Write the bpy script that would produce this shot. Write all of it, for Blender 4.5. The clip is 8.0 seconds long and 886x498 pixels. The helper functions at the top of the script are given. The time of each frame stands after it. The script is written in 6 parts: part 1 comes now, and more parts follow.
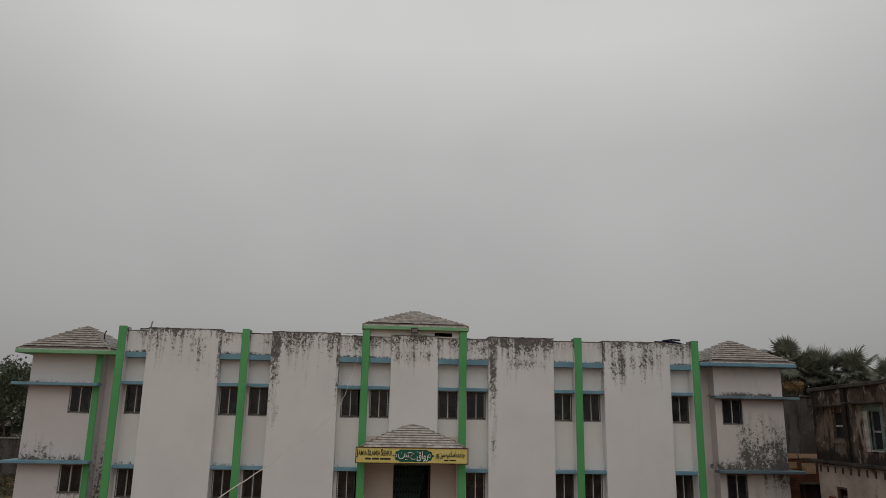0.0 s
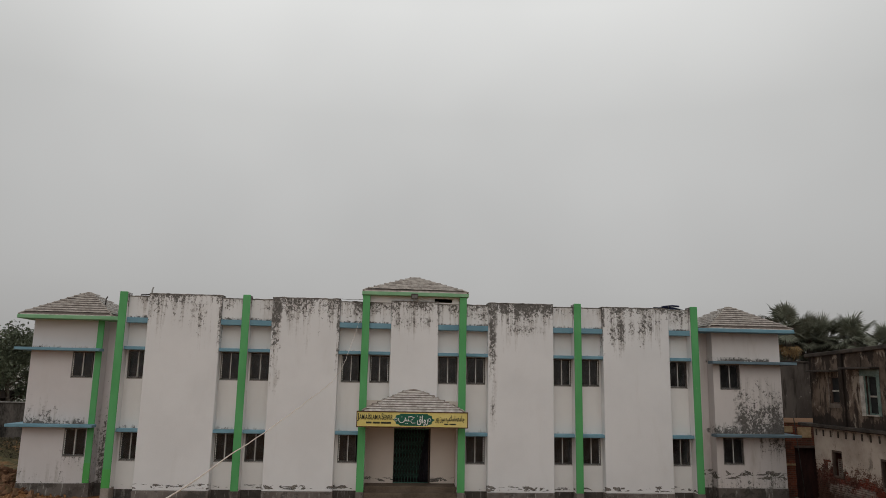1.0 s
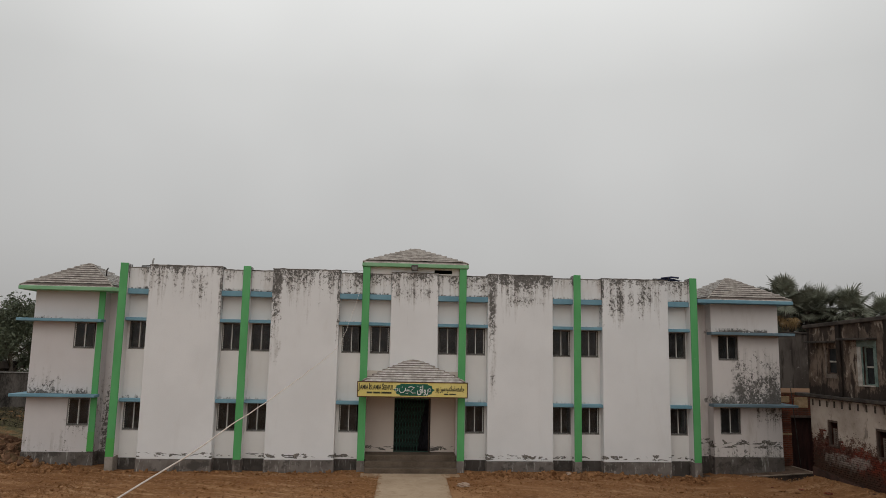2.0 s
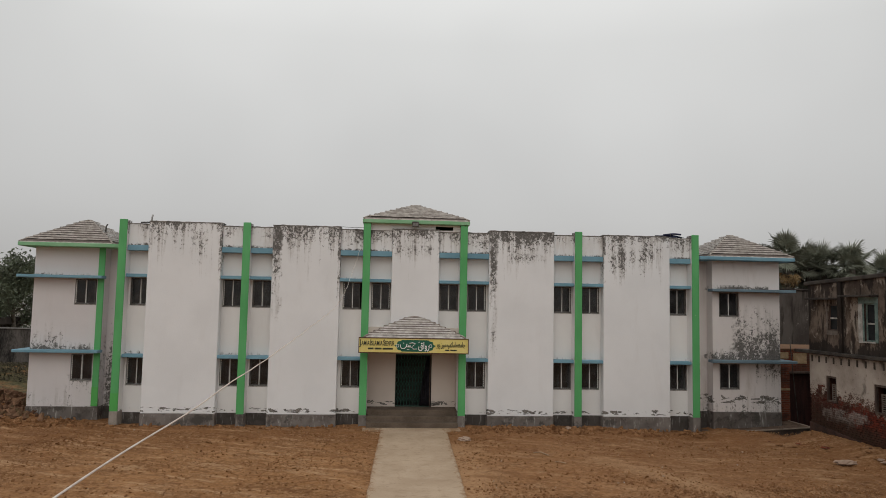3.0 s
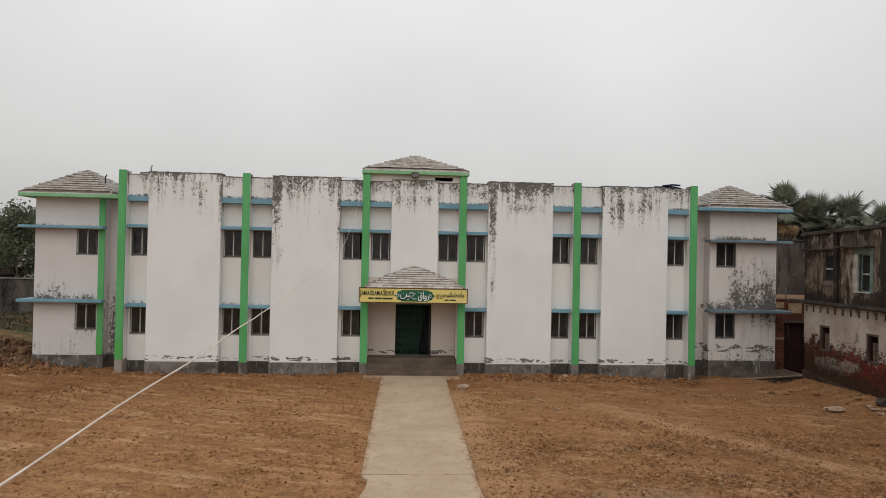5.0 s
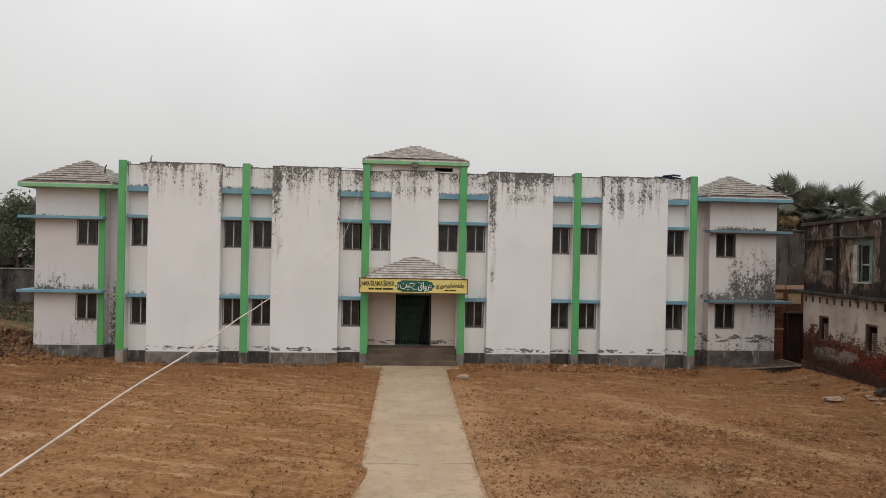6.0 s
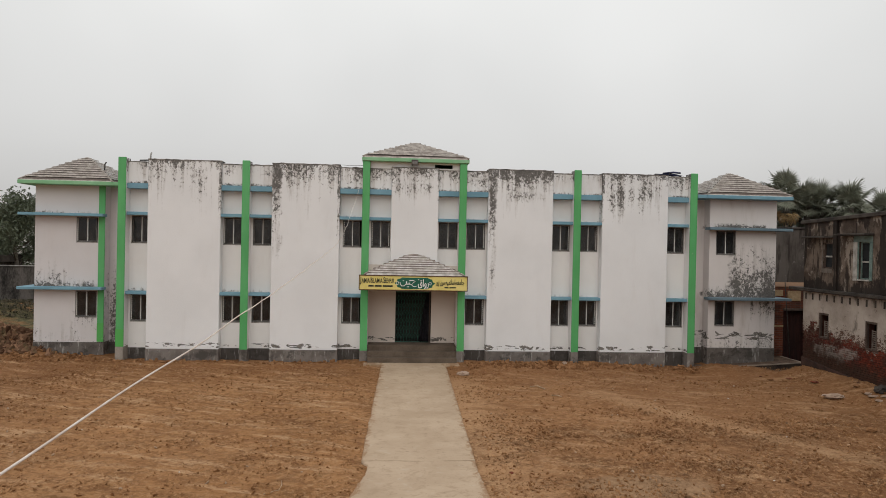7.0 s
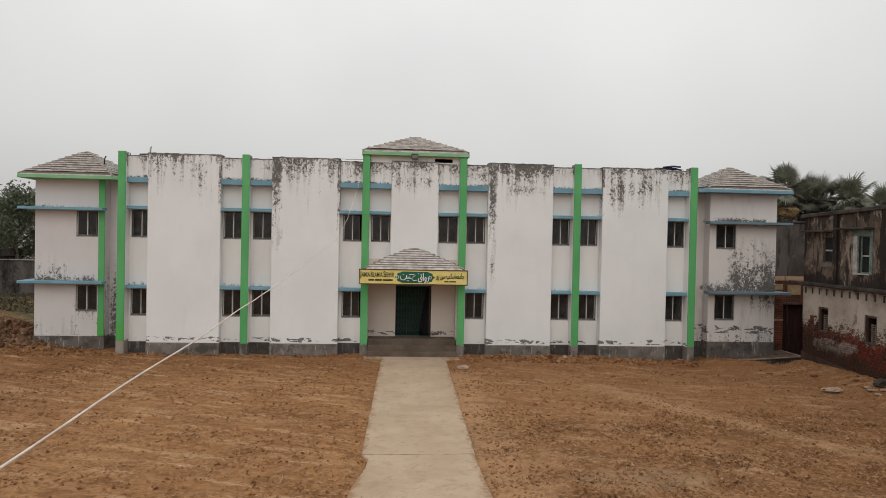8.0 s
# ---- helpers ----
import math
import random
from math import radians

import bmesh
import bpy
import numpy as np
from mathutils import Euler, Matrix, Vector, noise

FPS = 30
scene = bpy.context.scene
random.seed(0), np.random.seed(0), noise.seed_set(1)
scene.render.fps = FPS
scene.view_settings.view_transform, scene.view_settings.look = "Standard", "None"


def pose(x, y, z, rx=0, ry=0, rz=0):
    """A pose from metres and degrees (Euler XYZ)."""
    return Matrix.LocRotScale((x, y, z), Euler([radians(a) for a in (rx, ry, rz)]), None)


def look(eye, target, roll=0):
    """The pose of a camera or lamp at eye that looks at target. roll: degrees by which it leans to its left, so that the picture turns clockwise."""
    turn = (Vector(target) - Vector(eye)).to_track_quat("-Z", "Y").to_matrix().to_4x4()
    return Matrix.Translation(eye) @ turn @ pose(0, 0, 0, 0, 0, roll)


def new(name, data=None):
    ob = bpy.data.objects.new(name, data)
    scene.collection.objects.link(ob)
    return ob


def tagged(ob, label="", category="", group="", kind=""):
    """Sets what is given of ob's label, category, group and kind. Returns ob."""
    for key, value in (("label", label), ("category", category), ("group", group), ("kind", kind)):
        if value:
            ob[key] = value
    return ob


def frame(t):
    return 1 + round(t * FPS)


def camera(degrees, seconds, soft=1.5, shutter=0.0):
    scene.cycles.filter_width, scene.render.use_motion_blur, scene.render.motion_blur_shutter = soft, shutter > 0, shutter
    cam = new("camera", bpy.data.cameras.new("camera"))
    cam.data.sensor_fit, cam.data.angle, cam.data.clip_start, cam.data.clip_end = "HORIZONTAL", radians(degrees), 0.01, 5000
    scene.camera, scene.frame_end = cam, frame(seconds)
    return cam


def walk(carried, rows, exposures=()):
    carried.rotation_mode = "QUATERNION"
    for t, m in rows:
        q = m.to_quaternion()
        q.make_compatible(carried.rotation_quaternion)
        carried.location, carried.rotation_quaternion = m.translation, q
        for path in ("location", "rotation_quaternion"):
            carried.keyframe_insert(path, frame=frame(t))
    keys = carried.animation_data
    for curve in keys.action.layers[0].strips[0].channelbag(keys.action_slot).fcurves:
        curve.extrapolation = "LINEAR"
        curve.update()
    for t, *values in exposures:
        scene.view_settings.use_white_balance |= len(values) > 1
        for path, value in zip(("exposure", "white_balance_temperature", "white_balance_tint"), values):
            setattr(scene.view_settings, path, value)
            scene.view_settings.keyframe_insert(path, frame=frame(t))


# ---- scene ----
cam = camera(63.8, 8.0, soft=0.35)
# seconds, x, y, z, pitch, lean to the left, yaw
ROWS = [
    (0.0, -0.000, -0.053, 4.915, 13.035, 1.054, -4.470),
    (0.1, -0.000, -0.051, 4.915, 12.353, 1.058, -4.478),
    (0.2, 0.000, -0.049, 4.915, 11.942, 1.062, -4.486),
    (0.3, 0.000, -0.047, 4.915, 11.676, 1.066, -4.494),
    (0.4, 0.000, -0.045, 4.914, 11.454, 1.070, -4.502),
    (0.5, 0.001, -0.043, 4.914, 11.164, 1.074, -4.510),
    (0.6, 0.001, -0.039, 4.914, 11.135, 1.075, -4.512),
    (0.7, 0.001, -0.034, 4.915, 11.264, 1.076, -4.514),
    (0.8, 0.001, -0.030, 4.915, 10.759, 1.076, -4.516),
    (0.9, 0.001, -0.025, 4.915, 10.493, 1.077, -4.518),
    (1.0, 0.001, -0.021, 4.915, 10.328, 1.077, -4.520),
    (1.1, 0.001, -0.021, 4.915, 9.824, 1.079, -4.524),
    (1.2, 0.001, -0.021, 4.915, 9.592, 1.081, -4.528),
    (2.3, 0.002, -0.023, 4.915, 6.900, 1.100, -4.571),
    (2.4, 0.002, -0.023, 4.915, 6.486, 1.101, -4.575),
    (2.5, 0.002, -0.023, 4.915, 6.195, 1.103, -4.579),
    (2.6, 0.001, -0.018, 4.917, 5.543, 1.106, -4.578),
    (2.7, 0.001, 0.000, 4.918, 4.783, 1.110, -4.576),
    (2.8, 0.000, 0.045, 4.919, 4.486, 1.113, -4.575),
    (2.9, 0.000, 0.110, 4.921, 4.280, 1.117, -4.574),
    (3.0, -0.000, 0.150, 4.922, 4.554, 1.121, -4.573),
    (3.1, -0.001, 0.110, 4.922, 4.825, 1.118, -4.582),
    (3.2, -0.001, 0.045, 4.921, 4.580, 1.115, -4.592),
    (3.3, -0.001, 0.000, 4.921, 4.515, 1.112, -4.601),
    (3.4, -0.001, -0.010, 4.920, 3.749, 1.110, -4.610),
    (3.5, -0.001, -0.010, 4.920, 3.206, 1.107, -4.619),
    (3.6, -0.001, -0.005, 4.919, 2.953, 1.116, -4.630),
    (3.7, -0.001, -0.000, 4.919, 2.114, 1.124, -4.640),
    (3.8, -0.001, 0.004, 4.918, 1.960, 1.133, -4.651),
    (3.9, -0.001, 0.009, 4.918, 1.734, 1.142, -4.662),
    (4.0, -0.001, 0.014, 4.918, 1.446, 1.150, -4.672),
    (4.1, -0.001, 0.017, 4.918, 1.235, 1.150, -4.673),
    (4.2, -0.001, 0.021, 4.918, 1.092, 1.150, -4.673),
    (4.3, -0.001, 0.024, 4.918, 0.908, 1.150, -4.674),
    (4.4, -0.001, 0.028, 4.918, 0.859, 1.149, -4.674),
    (4.5, -0.001, 0.031, 4.918, 1.128, 1.149, -4.675),
    (4.6, -0.001, 0.029, 4.918, 0.807, 1.149, -4.676),
    (4.7, -0.001, 0.027, 4.918, 0.760, 1.150, -4.677),
    (5.8, -0.001, 0.008, 4.918, -0.156, 1.156, -4.690),
    (6.0, -0.001, 0.004, 4.918, -0.185, 1.157, -4.692),
    (6.2, -0.001, 0.001, 4.918, -0.376, 1.158, -4.695),
    (6.4, -0.002, -0.002, 4.919, -0.154, 1.160, -4.698),
    (6.5, -0.002, -0.004, 4.919, -0.274, 1.161, -4.699),
    (6.6, -0.002, -0.001, 4.919, -0.404, 1.161, -4.701),
    (6.8, -0.002, 0.004, 4.920, -0.476, 1.163, -4.704),
    (7.0, -0.003, 0.009, 4.920, -0.415, 1.165, -4.707),
    (7.2, -0.002, 0.006, 4.920, -0.423, 1.164, -4.707),
    (7.4, -0.002, 0.003, 4.920, -0.364, 1.164, -4.707),
    (7.5, -0.002, 0.002, 4.919, -0.471, 1.164, -4.707),
    (7.6, -0.002, 0.003, 4.919, -0.379, 1.164, -4.707),
    (7.8, -0.002, 0.004, 4.919, -0.374, 1.164, -4.707),
    (7.9, -0.001, 0.004, 4.919, -0.624, 1.164, -4.707),
    (8.0, -0.001, 0.005, 4.919, -0.893, 1.163, -4.707),
]
EXPOSURES = [(0.0, -1.02), (0.25, -0.79), (0.5, -0.78), (1.0, -0.72), (2.5, -0.51), (3.5, -0.36), (4.5, -0.23), (6.0, -0.12), (8.0, -0.12)]
walk(cam, [(t, pose(x, y, z, 90 + pitch, 0, yaw) @ pose(0, 0, 0, 0, 0, lean)) for t, x, y, z, pitch, lean, yaw in ROWS], EXPOSURES)

# ---- overcast sky and a wide, weak sun ----
SUN_UP, SUN_TURN = 36.0, 190.0
world = bpy.data.worlds.new("overcast_sky")
scene.world = world
world.use_nodes = True
wt = world.node_tree
wt.nodes.clear()
w_out = wt.nodes.new("ShaderNodeOutputWorld")
w_bg = wt.nodes.new("ShaderNodeBackground")
w_bg.inputs["Strength"].default_value = 0.106
w_sky = wt.nodes.new("ShaderNodeTexSky")
w_sky.sky_type = "NISHITA"
w_sky.sun_disc = False
w_sky.sun_elevation, w_sky.sun_rotation = radians(SUN_UP), radians(SUN_TURN)
w_sky.dust_density, w_sky.air_density = 6.0, 1.0
w_geo = wt.nodes.new("ShaderNodeTexCoord")
w_sep = wt.nodes.new("ShaderNodeSeparateXYZ")
w_ramp = wt.nodes.new("ShaderNodeValToRGB")
els = w_ramp.color_ramp.elements
els[0].position, els[0].color = 0.0, (5.5, 5.42, 5.35, 1)
els[1].position, els[1].color = 1.0, (11.6, 11.6, 11.35, 1)
e = els.new(0.12)
e.color = (7.0, 6.95, 6.84, 1)
e = els.new(0.35)
e.color = (8.5, 8.5, 8.32, 1)
e = els.new(0.48)
e.color = (10.9, 10.93, 10.72, 1)
w_cloud = wt.nodes.new("ShaderNodeTexNoise")
w_cloud.inputs["Scale"].default_value = 2.2
w_cloud.inputs["Detail"].default_value = 3.0
w_map = wt.nodes.new("ShaderNodeMapRange")
w_map.inputs["From Min"].default_value, w_map.inputs["From Max"].default_value = 0.3, 0.7
w_map.inputs["To Min"].default_value, w_map.inputs["To Max"].default_value = 0.93, 1.06
w_mul = wt.nodes.new("ShaderNodeVectorMath")
w_mul.operation = "SCALE"
w_mix = wt.nodes.new("ShaderNodeMix")
w_mix.data_type = "RGBA"
w_mix.inputs["Factor"].default_value = 0.93
wt.links.new(w_geo.outputs["Generated"], w_sep.inputs[0])
wt.links.new(w_sep.outputs["Z"], w_ramp.inputs[0])
wt.links.new(w_geo.outputs["Generated"], w_cloud.inputs["Vector"])
wt.links.new(w_cloud.outputs[0], w_map.inputs["Value"])
wt.links.new(w_ramp.outputs[0], w_mul.inputs[0])
w_dot = wt.nodes.new("ShaderNodeVectorMath")
w_dot.operation = "DOT_PRODUCT"
# the sky is a little brighter over the school
w_dot.inputs[1].default_value = (0.04, 0.92, 0.38)
w_glow = wt.nodes.new("ShaderNodeMapRange")
w_glow.inputs["From Min"].default_value, w_glow.inputs["From Max"].default_value = 0.76, 1.0
w_glow.inputs["To Min"].default_value, w_glow.inputs["To Max"].default_value = 0.96, 1.11
w_both = wt.nodes.new("ShaderNodeMath")
w_both.operation = "MULTIPLY"
wt.links.new(w_geo.outputs["Generated"], w_dot.inputs[0])
wt.links.new(w_dot.outputs["Value"], w_glow.inputs["Value"])
wt.links.new(w_map.outputs[0], w_both.inputs[0])
wt.links.new(w_glow.outputs[0], w_both.inputs[1])
wt.links.new(w_both.outputs[0], w_mul.inputs["Scale"])
wt.links.new(w_sky.outputs[0], w_mix.inputs["A"])
wt.links.new(w_mul.outputs[0], w_mix.inputs["B"])
wt.links.new(w_mix.outputs["Result"], w_bg.inputs["Color"])
wt.links.new(w_bg.outputs[0], w_out.inputs[0])

sun_data = bpy.data.lights.new("sun", "SUN")
sun_data.energy, sun_data.angle, sun_data.color = 0.42, radians(60), (1.0, 0.97, 0.92)
sun = new("sun", sun_data)
sun.matrix_world = look((-6, -36, 40), (3, 20, 0))

# ---- materials ----
class Nodes:
    """A small builder for one principled material; textures lie in world metres."""

    def __init__(self, name, rough=0.8, metal=0.0, spec=0.3):
        self.mat = bpy.data.materials.new(name)
        self.mat.use_nodes = True
        self.tree = self.mat.node_tree
        self.bsdf = self.tree.nodes["Principled BSDF"]
        self.bsdf.inputs["Metallic"].default_value = metal
        self.bsdf.inputs["Specular IOR Level"].default_value = spec
        self.set("Roughness", rough)
        self.pos = self.tree.nodes.new("ShaderNodeNewGeometry").outputs["Position"]
        self.sep = self.tree.nodes.new("ShaderNodeSeparateXYZ")
        self.tree.links.new(self.pos, self.sep.inputs[0])

    def put(self, socket, value):
        if isinstance(value, (int, float)):
            socket.default_value = value
        elif isinstance(value, tuple):
            socket.default_value = (*value, 1.0) if len(value) == 3 and len(socket.default_value) == 4 else value
        else:
            self.tree.links.new(value, socket)

    def set(self, key, value):
        self.put(self.bsdf.inputs[key], value)

    def axis(self, a):
        return self.sep.outputs["XYZ".index(a)]

    def op(self, kind, a, b=0.0, clamp=False):
        n = self.tree.nodes.new("ShaderNodeMath")
        n.operation, n.use_clamp = kind, clamp
        self.put(n.inputs[0], a), self.put(n.inputs[1], b)
        return n.outputs[0]

    def stretch(self, s):
        n = self.tree.nodes.new("ShaderNodeVectorMath")
        n.operation = "MULTIPLY"
        self.put(n.inputs[0], self.pos)
        n.inputs[1].default_value = s
        return n.outputs[0]

    def noise(self, scale, detail=4.0, s=None, rough=0.55, distort=0.0):
        n = self.tree.nodes.new("ShaderNodeTexNoise")
        n.inputs["Scale"].default_value, n.inputs["Detail"].default_value = scale, detail
        n.inputs["Roughness"].default_value, n.inputs["Distortion"].default_value = rough, distort
        self.put(n.inputs["Vector"], self.stretch(s) if s else self.pos)
        return n.outputs[0]

    def step(self, v, lo, hi, a=0.0, b=1.0):
        n = self.tree.nodes.new("ShaderNodeMapRange")
        n.interpolation_type = "SMOOTHSTEP"
        self.put(n.inputs["Value"], v)
        for k, x in (("From Min", lo), ("From Max", hi), ("To Min", a), ("To Max", b)):
            n.inputs[k].default_value = x
        return n.outputs[0]

    def mix(self, f, a, b):
        n = self.tree.nodes.new("ShaderNodeMix")
        n.data_type = "RGBA"
        self.put(n.inputs["Factor"], f)
        self.put(n.inputs["A"], a), self.put(n.inputs["B"], b)
        return n.outputs["Result"]

    def random(self):
        return self.tree.nodes.new("ShaderNodeObjectInfo").outputs["Random"]

    def island(self):
        return self.tree.nodes.new("ShaderNodeNewGeometry").outputs["Random Per Island"]

    def bump(self, height, strength=0.3, distance=0.02):
        n = self.tree.nodes.new("ShaderNodeBump")
        n.inputs["Strength"].default_value, n.inputs["Distance"].default_value = strength, distance
        self.put(n.inputs["Height"], height)
        self.set("Normal", n.outputs[0])

    def done(self, colour):
        self.set("Base Color", colour)
        return self.mat


def plain(name, a, b, scale=3.0, rough=0.8, metal=0.0, bump=0.2, spec=0.3, s=None):
    """Two tones broken up at two scales, with a fine relief."""
    n = Nodes(name, rough, metal, spec)
    big, fine = n.noise(scale, 4, s), n.noise(scale * 14, 3, s)
    f = n.op("ADD", n.op("MULTIPLY", big, 0.7), n.op("MULTIPLY", fine, 0.3))
    n.bump(fine, bump, 0.01)
    return n.done(n.mix(n.step(f, 0.35, 0.65), a, b))


def limewash(name, base=(0.784, 0.788, 0.798), zones=(), peel=(), rain=0.10):
    """White lime plaster. zones: (z where mould is thick, z where it ends, strength, drip 0..1, x from, x to, x
    softness), each a growth of black mould in ragged specks and runs, the west link's with painted shade; peel: (z low,
    z high, limit) where the coat has come off the cement."""
    n = Nodes(name, 0.9, 0.0, 0.15)
    soft = n.noise(0.55, 5)
    fine = n.noise(26, 3)
    col = n.mix(n.step(soft, 0.35, 0.7), base, tuple(c * 0.94 for c in base))
    runs = n.noise(1.0, 6, (1.3, 1.3, 0.3), 0.65, 0.6)
    col = n.mix(n.op("MULTIPLY", n.step(runs, 0.52, 0.75), rain), col, (0.46, 0.41, 0.37))
    dabs = n.noise(1.0, 2.5, (9.5, 9.5, 8.5), 0.6, 0.8)
    dots = n.noise(1.0, 2.0, (19.0, 19.0, 15.0), 0.6, 0.6)
    drips = n.noise(1.0, 5, (6.5, 6.5, 0.30), 0.6, 0.2)
    blots = n.noise(1.0, 6, (3.2, 3.2, 2.4), 0.65, 0.6)
    wide = n.noise(0.75, 3, (1.0, 1.0, 0.35))
    ragged = n.noise(2.6, 5, None, 0.65)
    mould, haze = None, None
    for thick, end, strength, drip, x0, x1, s in zones:
        reach = n.step(n.axis("Z"), end, thick)
        across = n.op("ADD", n.axis("X"), n.op("MULTIPLY", n.op("SUBTRACT", ragged, 0.5), 9.0 * s))
        edge = n.op("MULTIPLY", n.step(across, x0 - s, x0 + s), n.step(across, x1 - s, x1 + s, 1.0, 0.0))
        amount = n.op("ADD", n.op("MULTIPLY", reach, 0.17), n.op("MULTIPLY", n.op("SUBTRACT", wide, 0.5), 0.27))
        form = n.op("ADD", n.op("MULTIPLY", drips, 0.42 * drip), n.op("MULTIPLY", blots, 0.42 * (1 - drip)))
        form = n.op("ADD", form, n.op("ADD", n.op("MULTIPLY", dabs, 0.41), n.op("MULTIPLY", dots, 0.17)))
        v = n.op("ADD", form, n.op("ADD", amount, (strength - 1) * 0.14))
        on = n.op("MULTIPLY", edge, n.step(reach, 0.0, 0.12))
        if end < thick < 7.95:
            on = n.op("MULTIPLY", on, n.step(n.axis("Z"), thick + 0.25, thick - 0.02))
        if end > thick:
            on = n.op("MULTIPLY", on, n.step(n.axis("Z"), thick - 0.04, thick))
        here = n.op("MULTIPLY", n.step(v, 0.63, 0.71), on)
        streak = n.op("ADD", n.op("MULTIPLY", drips, 0.65), n.op("ADD", n.op("MULTIPLY", blots, 0.2), n.op("MULTIPLY", dabs, 0.15)))
        veil = n.op("MULTIPLY", n.step(n.op("ADD", streak, n.op("ADD", amount, (strength - 1) * 0.14)), 0.56, 0.74), on)
        mould = here if mould is None else n.op("MAXIMUM", mould, here)
        haze = veil if haze is None else n.op("MAXIMUM", haze, veil)
    if mould is not None:
        col = n.mix(n.op("MULTIPLY", haze, 0.62), col, (0.36, 0.335, 0.31))
        col = n.mix(n.op("MULTIPLY", mould, 0.84), col, n.mix(n.step(fine, 0.4, 0.6), (0.035, 0.032, 0.03), (0.105, 0.098, 0.09)))
    height = fine
    for low, high, limit in peel:
        flakes = n.noise(1.0, 7, (1.9, 1.9, 4.6), 0.68, 0.7)
        band = n.op("MULTIPLY", n.step(n.axis("Z"), low - 0.12, low + 0.05), n.step(n.axis("Z"), high - 0.14, high + 0.08, 1.0, 0.0))
        v = n.op("ADD", flakes, n.op("MULTIPLY", n.op("SUBTRACT", band, 1.0), 0.35))
        off = n.step(v, limit, limit + 0.02)
        # dark outline paints the shadow under each lifted flake edge
        rim_shade = n.op("MULTIPLY", n.step(v, limit - 0.025, limit), n.step(v, limit + 0.01, limit + 0.05, 1.0, 0.0))
        col = n.mix(off, col, n.mix(n.step(fine, 0.4, 0.6), (0.16, 0.145, 0.13), (0.27, 0.25, 0.225)))
        col = n.mix(n.op("MULTIPLY", rim_shade, 0.9), col, (0.05, 0.045, 0.04))
        height = n.op("SUBTRACT", height, n.op("MULTIPLY", off, 2.0))
    n.bump(height, 0.35, 0.012)
    return n.done(col)


def gloss_paint(name, a, b, rough=0.5):
    n = Nodes(name, rough, 0.0, 0.4)
    big, fine = n.noise(1.3, 5, (1, 1, 0.4)), n.noise(40, 3)
    col = n.mix(n.step(big, 0.3, 0.75), a, b)
    chips = n.step(n.noise(9, 6), 0.69, 0.73)
    n.bump(fine, 0.15, 0.006)
    return n.done(n.mix(n.op("MULTIPLY", chips, 0.6), col, (0.42, 0.4, 0.36)))


ALL = (-30, 40, 0.1)
M_WALL = limewash("limewashed_plaster", zones=[(8.1, 5.5, 0.72, 0.7, *ALL), (8.1, 6.6, 0.66, 0.3, *ALL), (8.1, 7.75, 1.2, 0.2, *ALL), (8.1, 6.5, 0.92, 0.85, -8.5, -6.7, 0.1), (8.1, 6.8, 1.0, 0.4, 0.2, 2.25, 0.05), (7.35, 5.9, 0.84, 0.8, 9.6, 11.2, 0.12), (7.25, 6.1, 0.84, 0.75, 0.4, 2.1, 0.1), (7.7, 5.2, 1.0, 0.9, -7.8, -7.2, 0.1), (7.0, 6.4, 0.7, 0.4, 5.2, 6.6, 0.1), (8.1, 7.1, 1.4, 0.45, 4.3, 7.1, 0.05), (8.1, 7.15, 1.12, 0.2, 9.2, 12.1, 0.05), (8.1, 6.3, 1.06, 0.5, -4.7, -1.8, 0.05), (8.2, 2.4, 1.42, 0.3, 4.36, 4.6, 0.06), (8.2, 3.8, 1.5, 0.4, -4.62, -4.25, 0.08), (8.2, 4.6, 1.25, 0.3, -6.72, -6.5, 0.02), (8.2, 4.4, 1.4, 0.3, -1.95, -1.7, 0.02), (8.2, 5.2, 1.2, 0.3, 0.1, 0.32, 0.02), (8.2, 4.8, 1.25, 0.3, 2.14, 2.4, 0.02), (8.2, 5.4, 1.25, 0.3, 9.0, 9.22, 0.02)], peel=[(0.53, 0.80, 0.525)])
M_PARAPET = limewash("limewashed_parapet", zones=[(8.1, 6.8, 0.66, 0.4, *ALL), (8.05, 7.8, 1.05, 0.3, *ALL), (8.1, 6.6, 0.98, 0.3, -2.0, 4.4, 0.1), (8.1, 6.6, 1.0, 0.5, 12.2, 12.9, 0.1), (7.1, 7.28, 1.15, 0.1, *ALL)], rain=0.5)
M_CLEAN = limewash("limewashed_clean")
# cream wash darkened to stand in for shade in the entrance recess
M_PORCH = limewash("recess_shaded_cream_wash", base=(0.60, 0.53, 0.475), peel=[(0.72, 1.0, 0.54)], rain=0.2)
M_BACK = limewash("limewashed_recess", base=(0.785, 0.778, 0.768), zones=[(8.1, 7.0, 1.25, 0.4, *ALL), (2.78, 2.96, 0.45, 0.3, *ALL), (5.97, 6.1, 0.3, 0.3, *ALL)], peel=[(0.5, 0.74, 0.56)])
# wash greyed for light falloff; the -11.5 to -10.5 zone adds link shade
M_WING_L = limewash("limewashed_wing_west_dimmed", base=(0.64, 0.615, 0.62), zones=[(2.77, 4.3, 0.82, 0.1, -14.4, -12.9, 0.2), (2.77, 3.2, 1.5, 0.1, -14.4, -12.0, 0.1), (1.7, 0.4, 0.75, 0.9, -12.6, -12.0, 0.2), (0.6, 2.4, 0.42, 0.0, -14.4, -12.6, 0.2), (5.85, 6.1, 0.9, 0.2, -14.4, -12, 0.2), (0.4, 6.6, 1.02, 0.9, -11.5, -10.5, 0.1), (0.4, 4.2, 1.5, 0.9, -11.17, -11.10, 0.006)], peel=[(0.56, 0.70, 0.56)], rain=0.15)
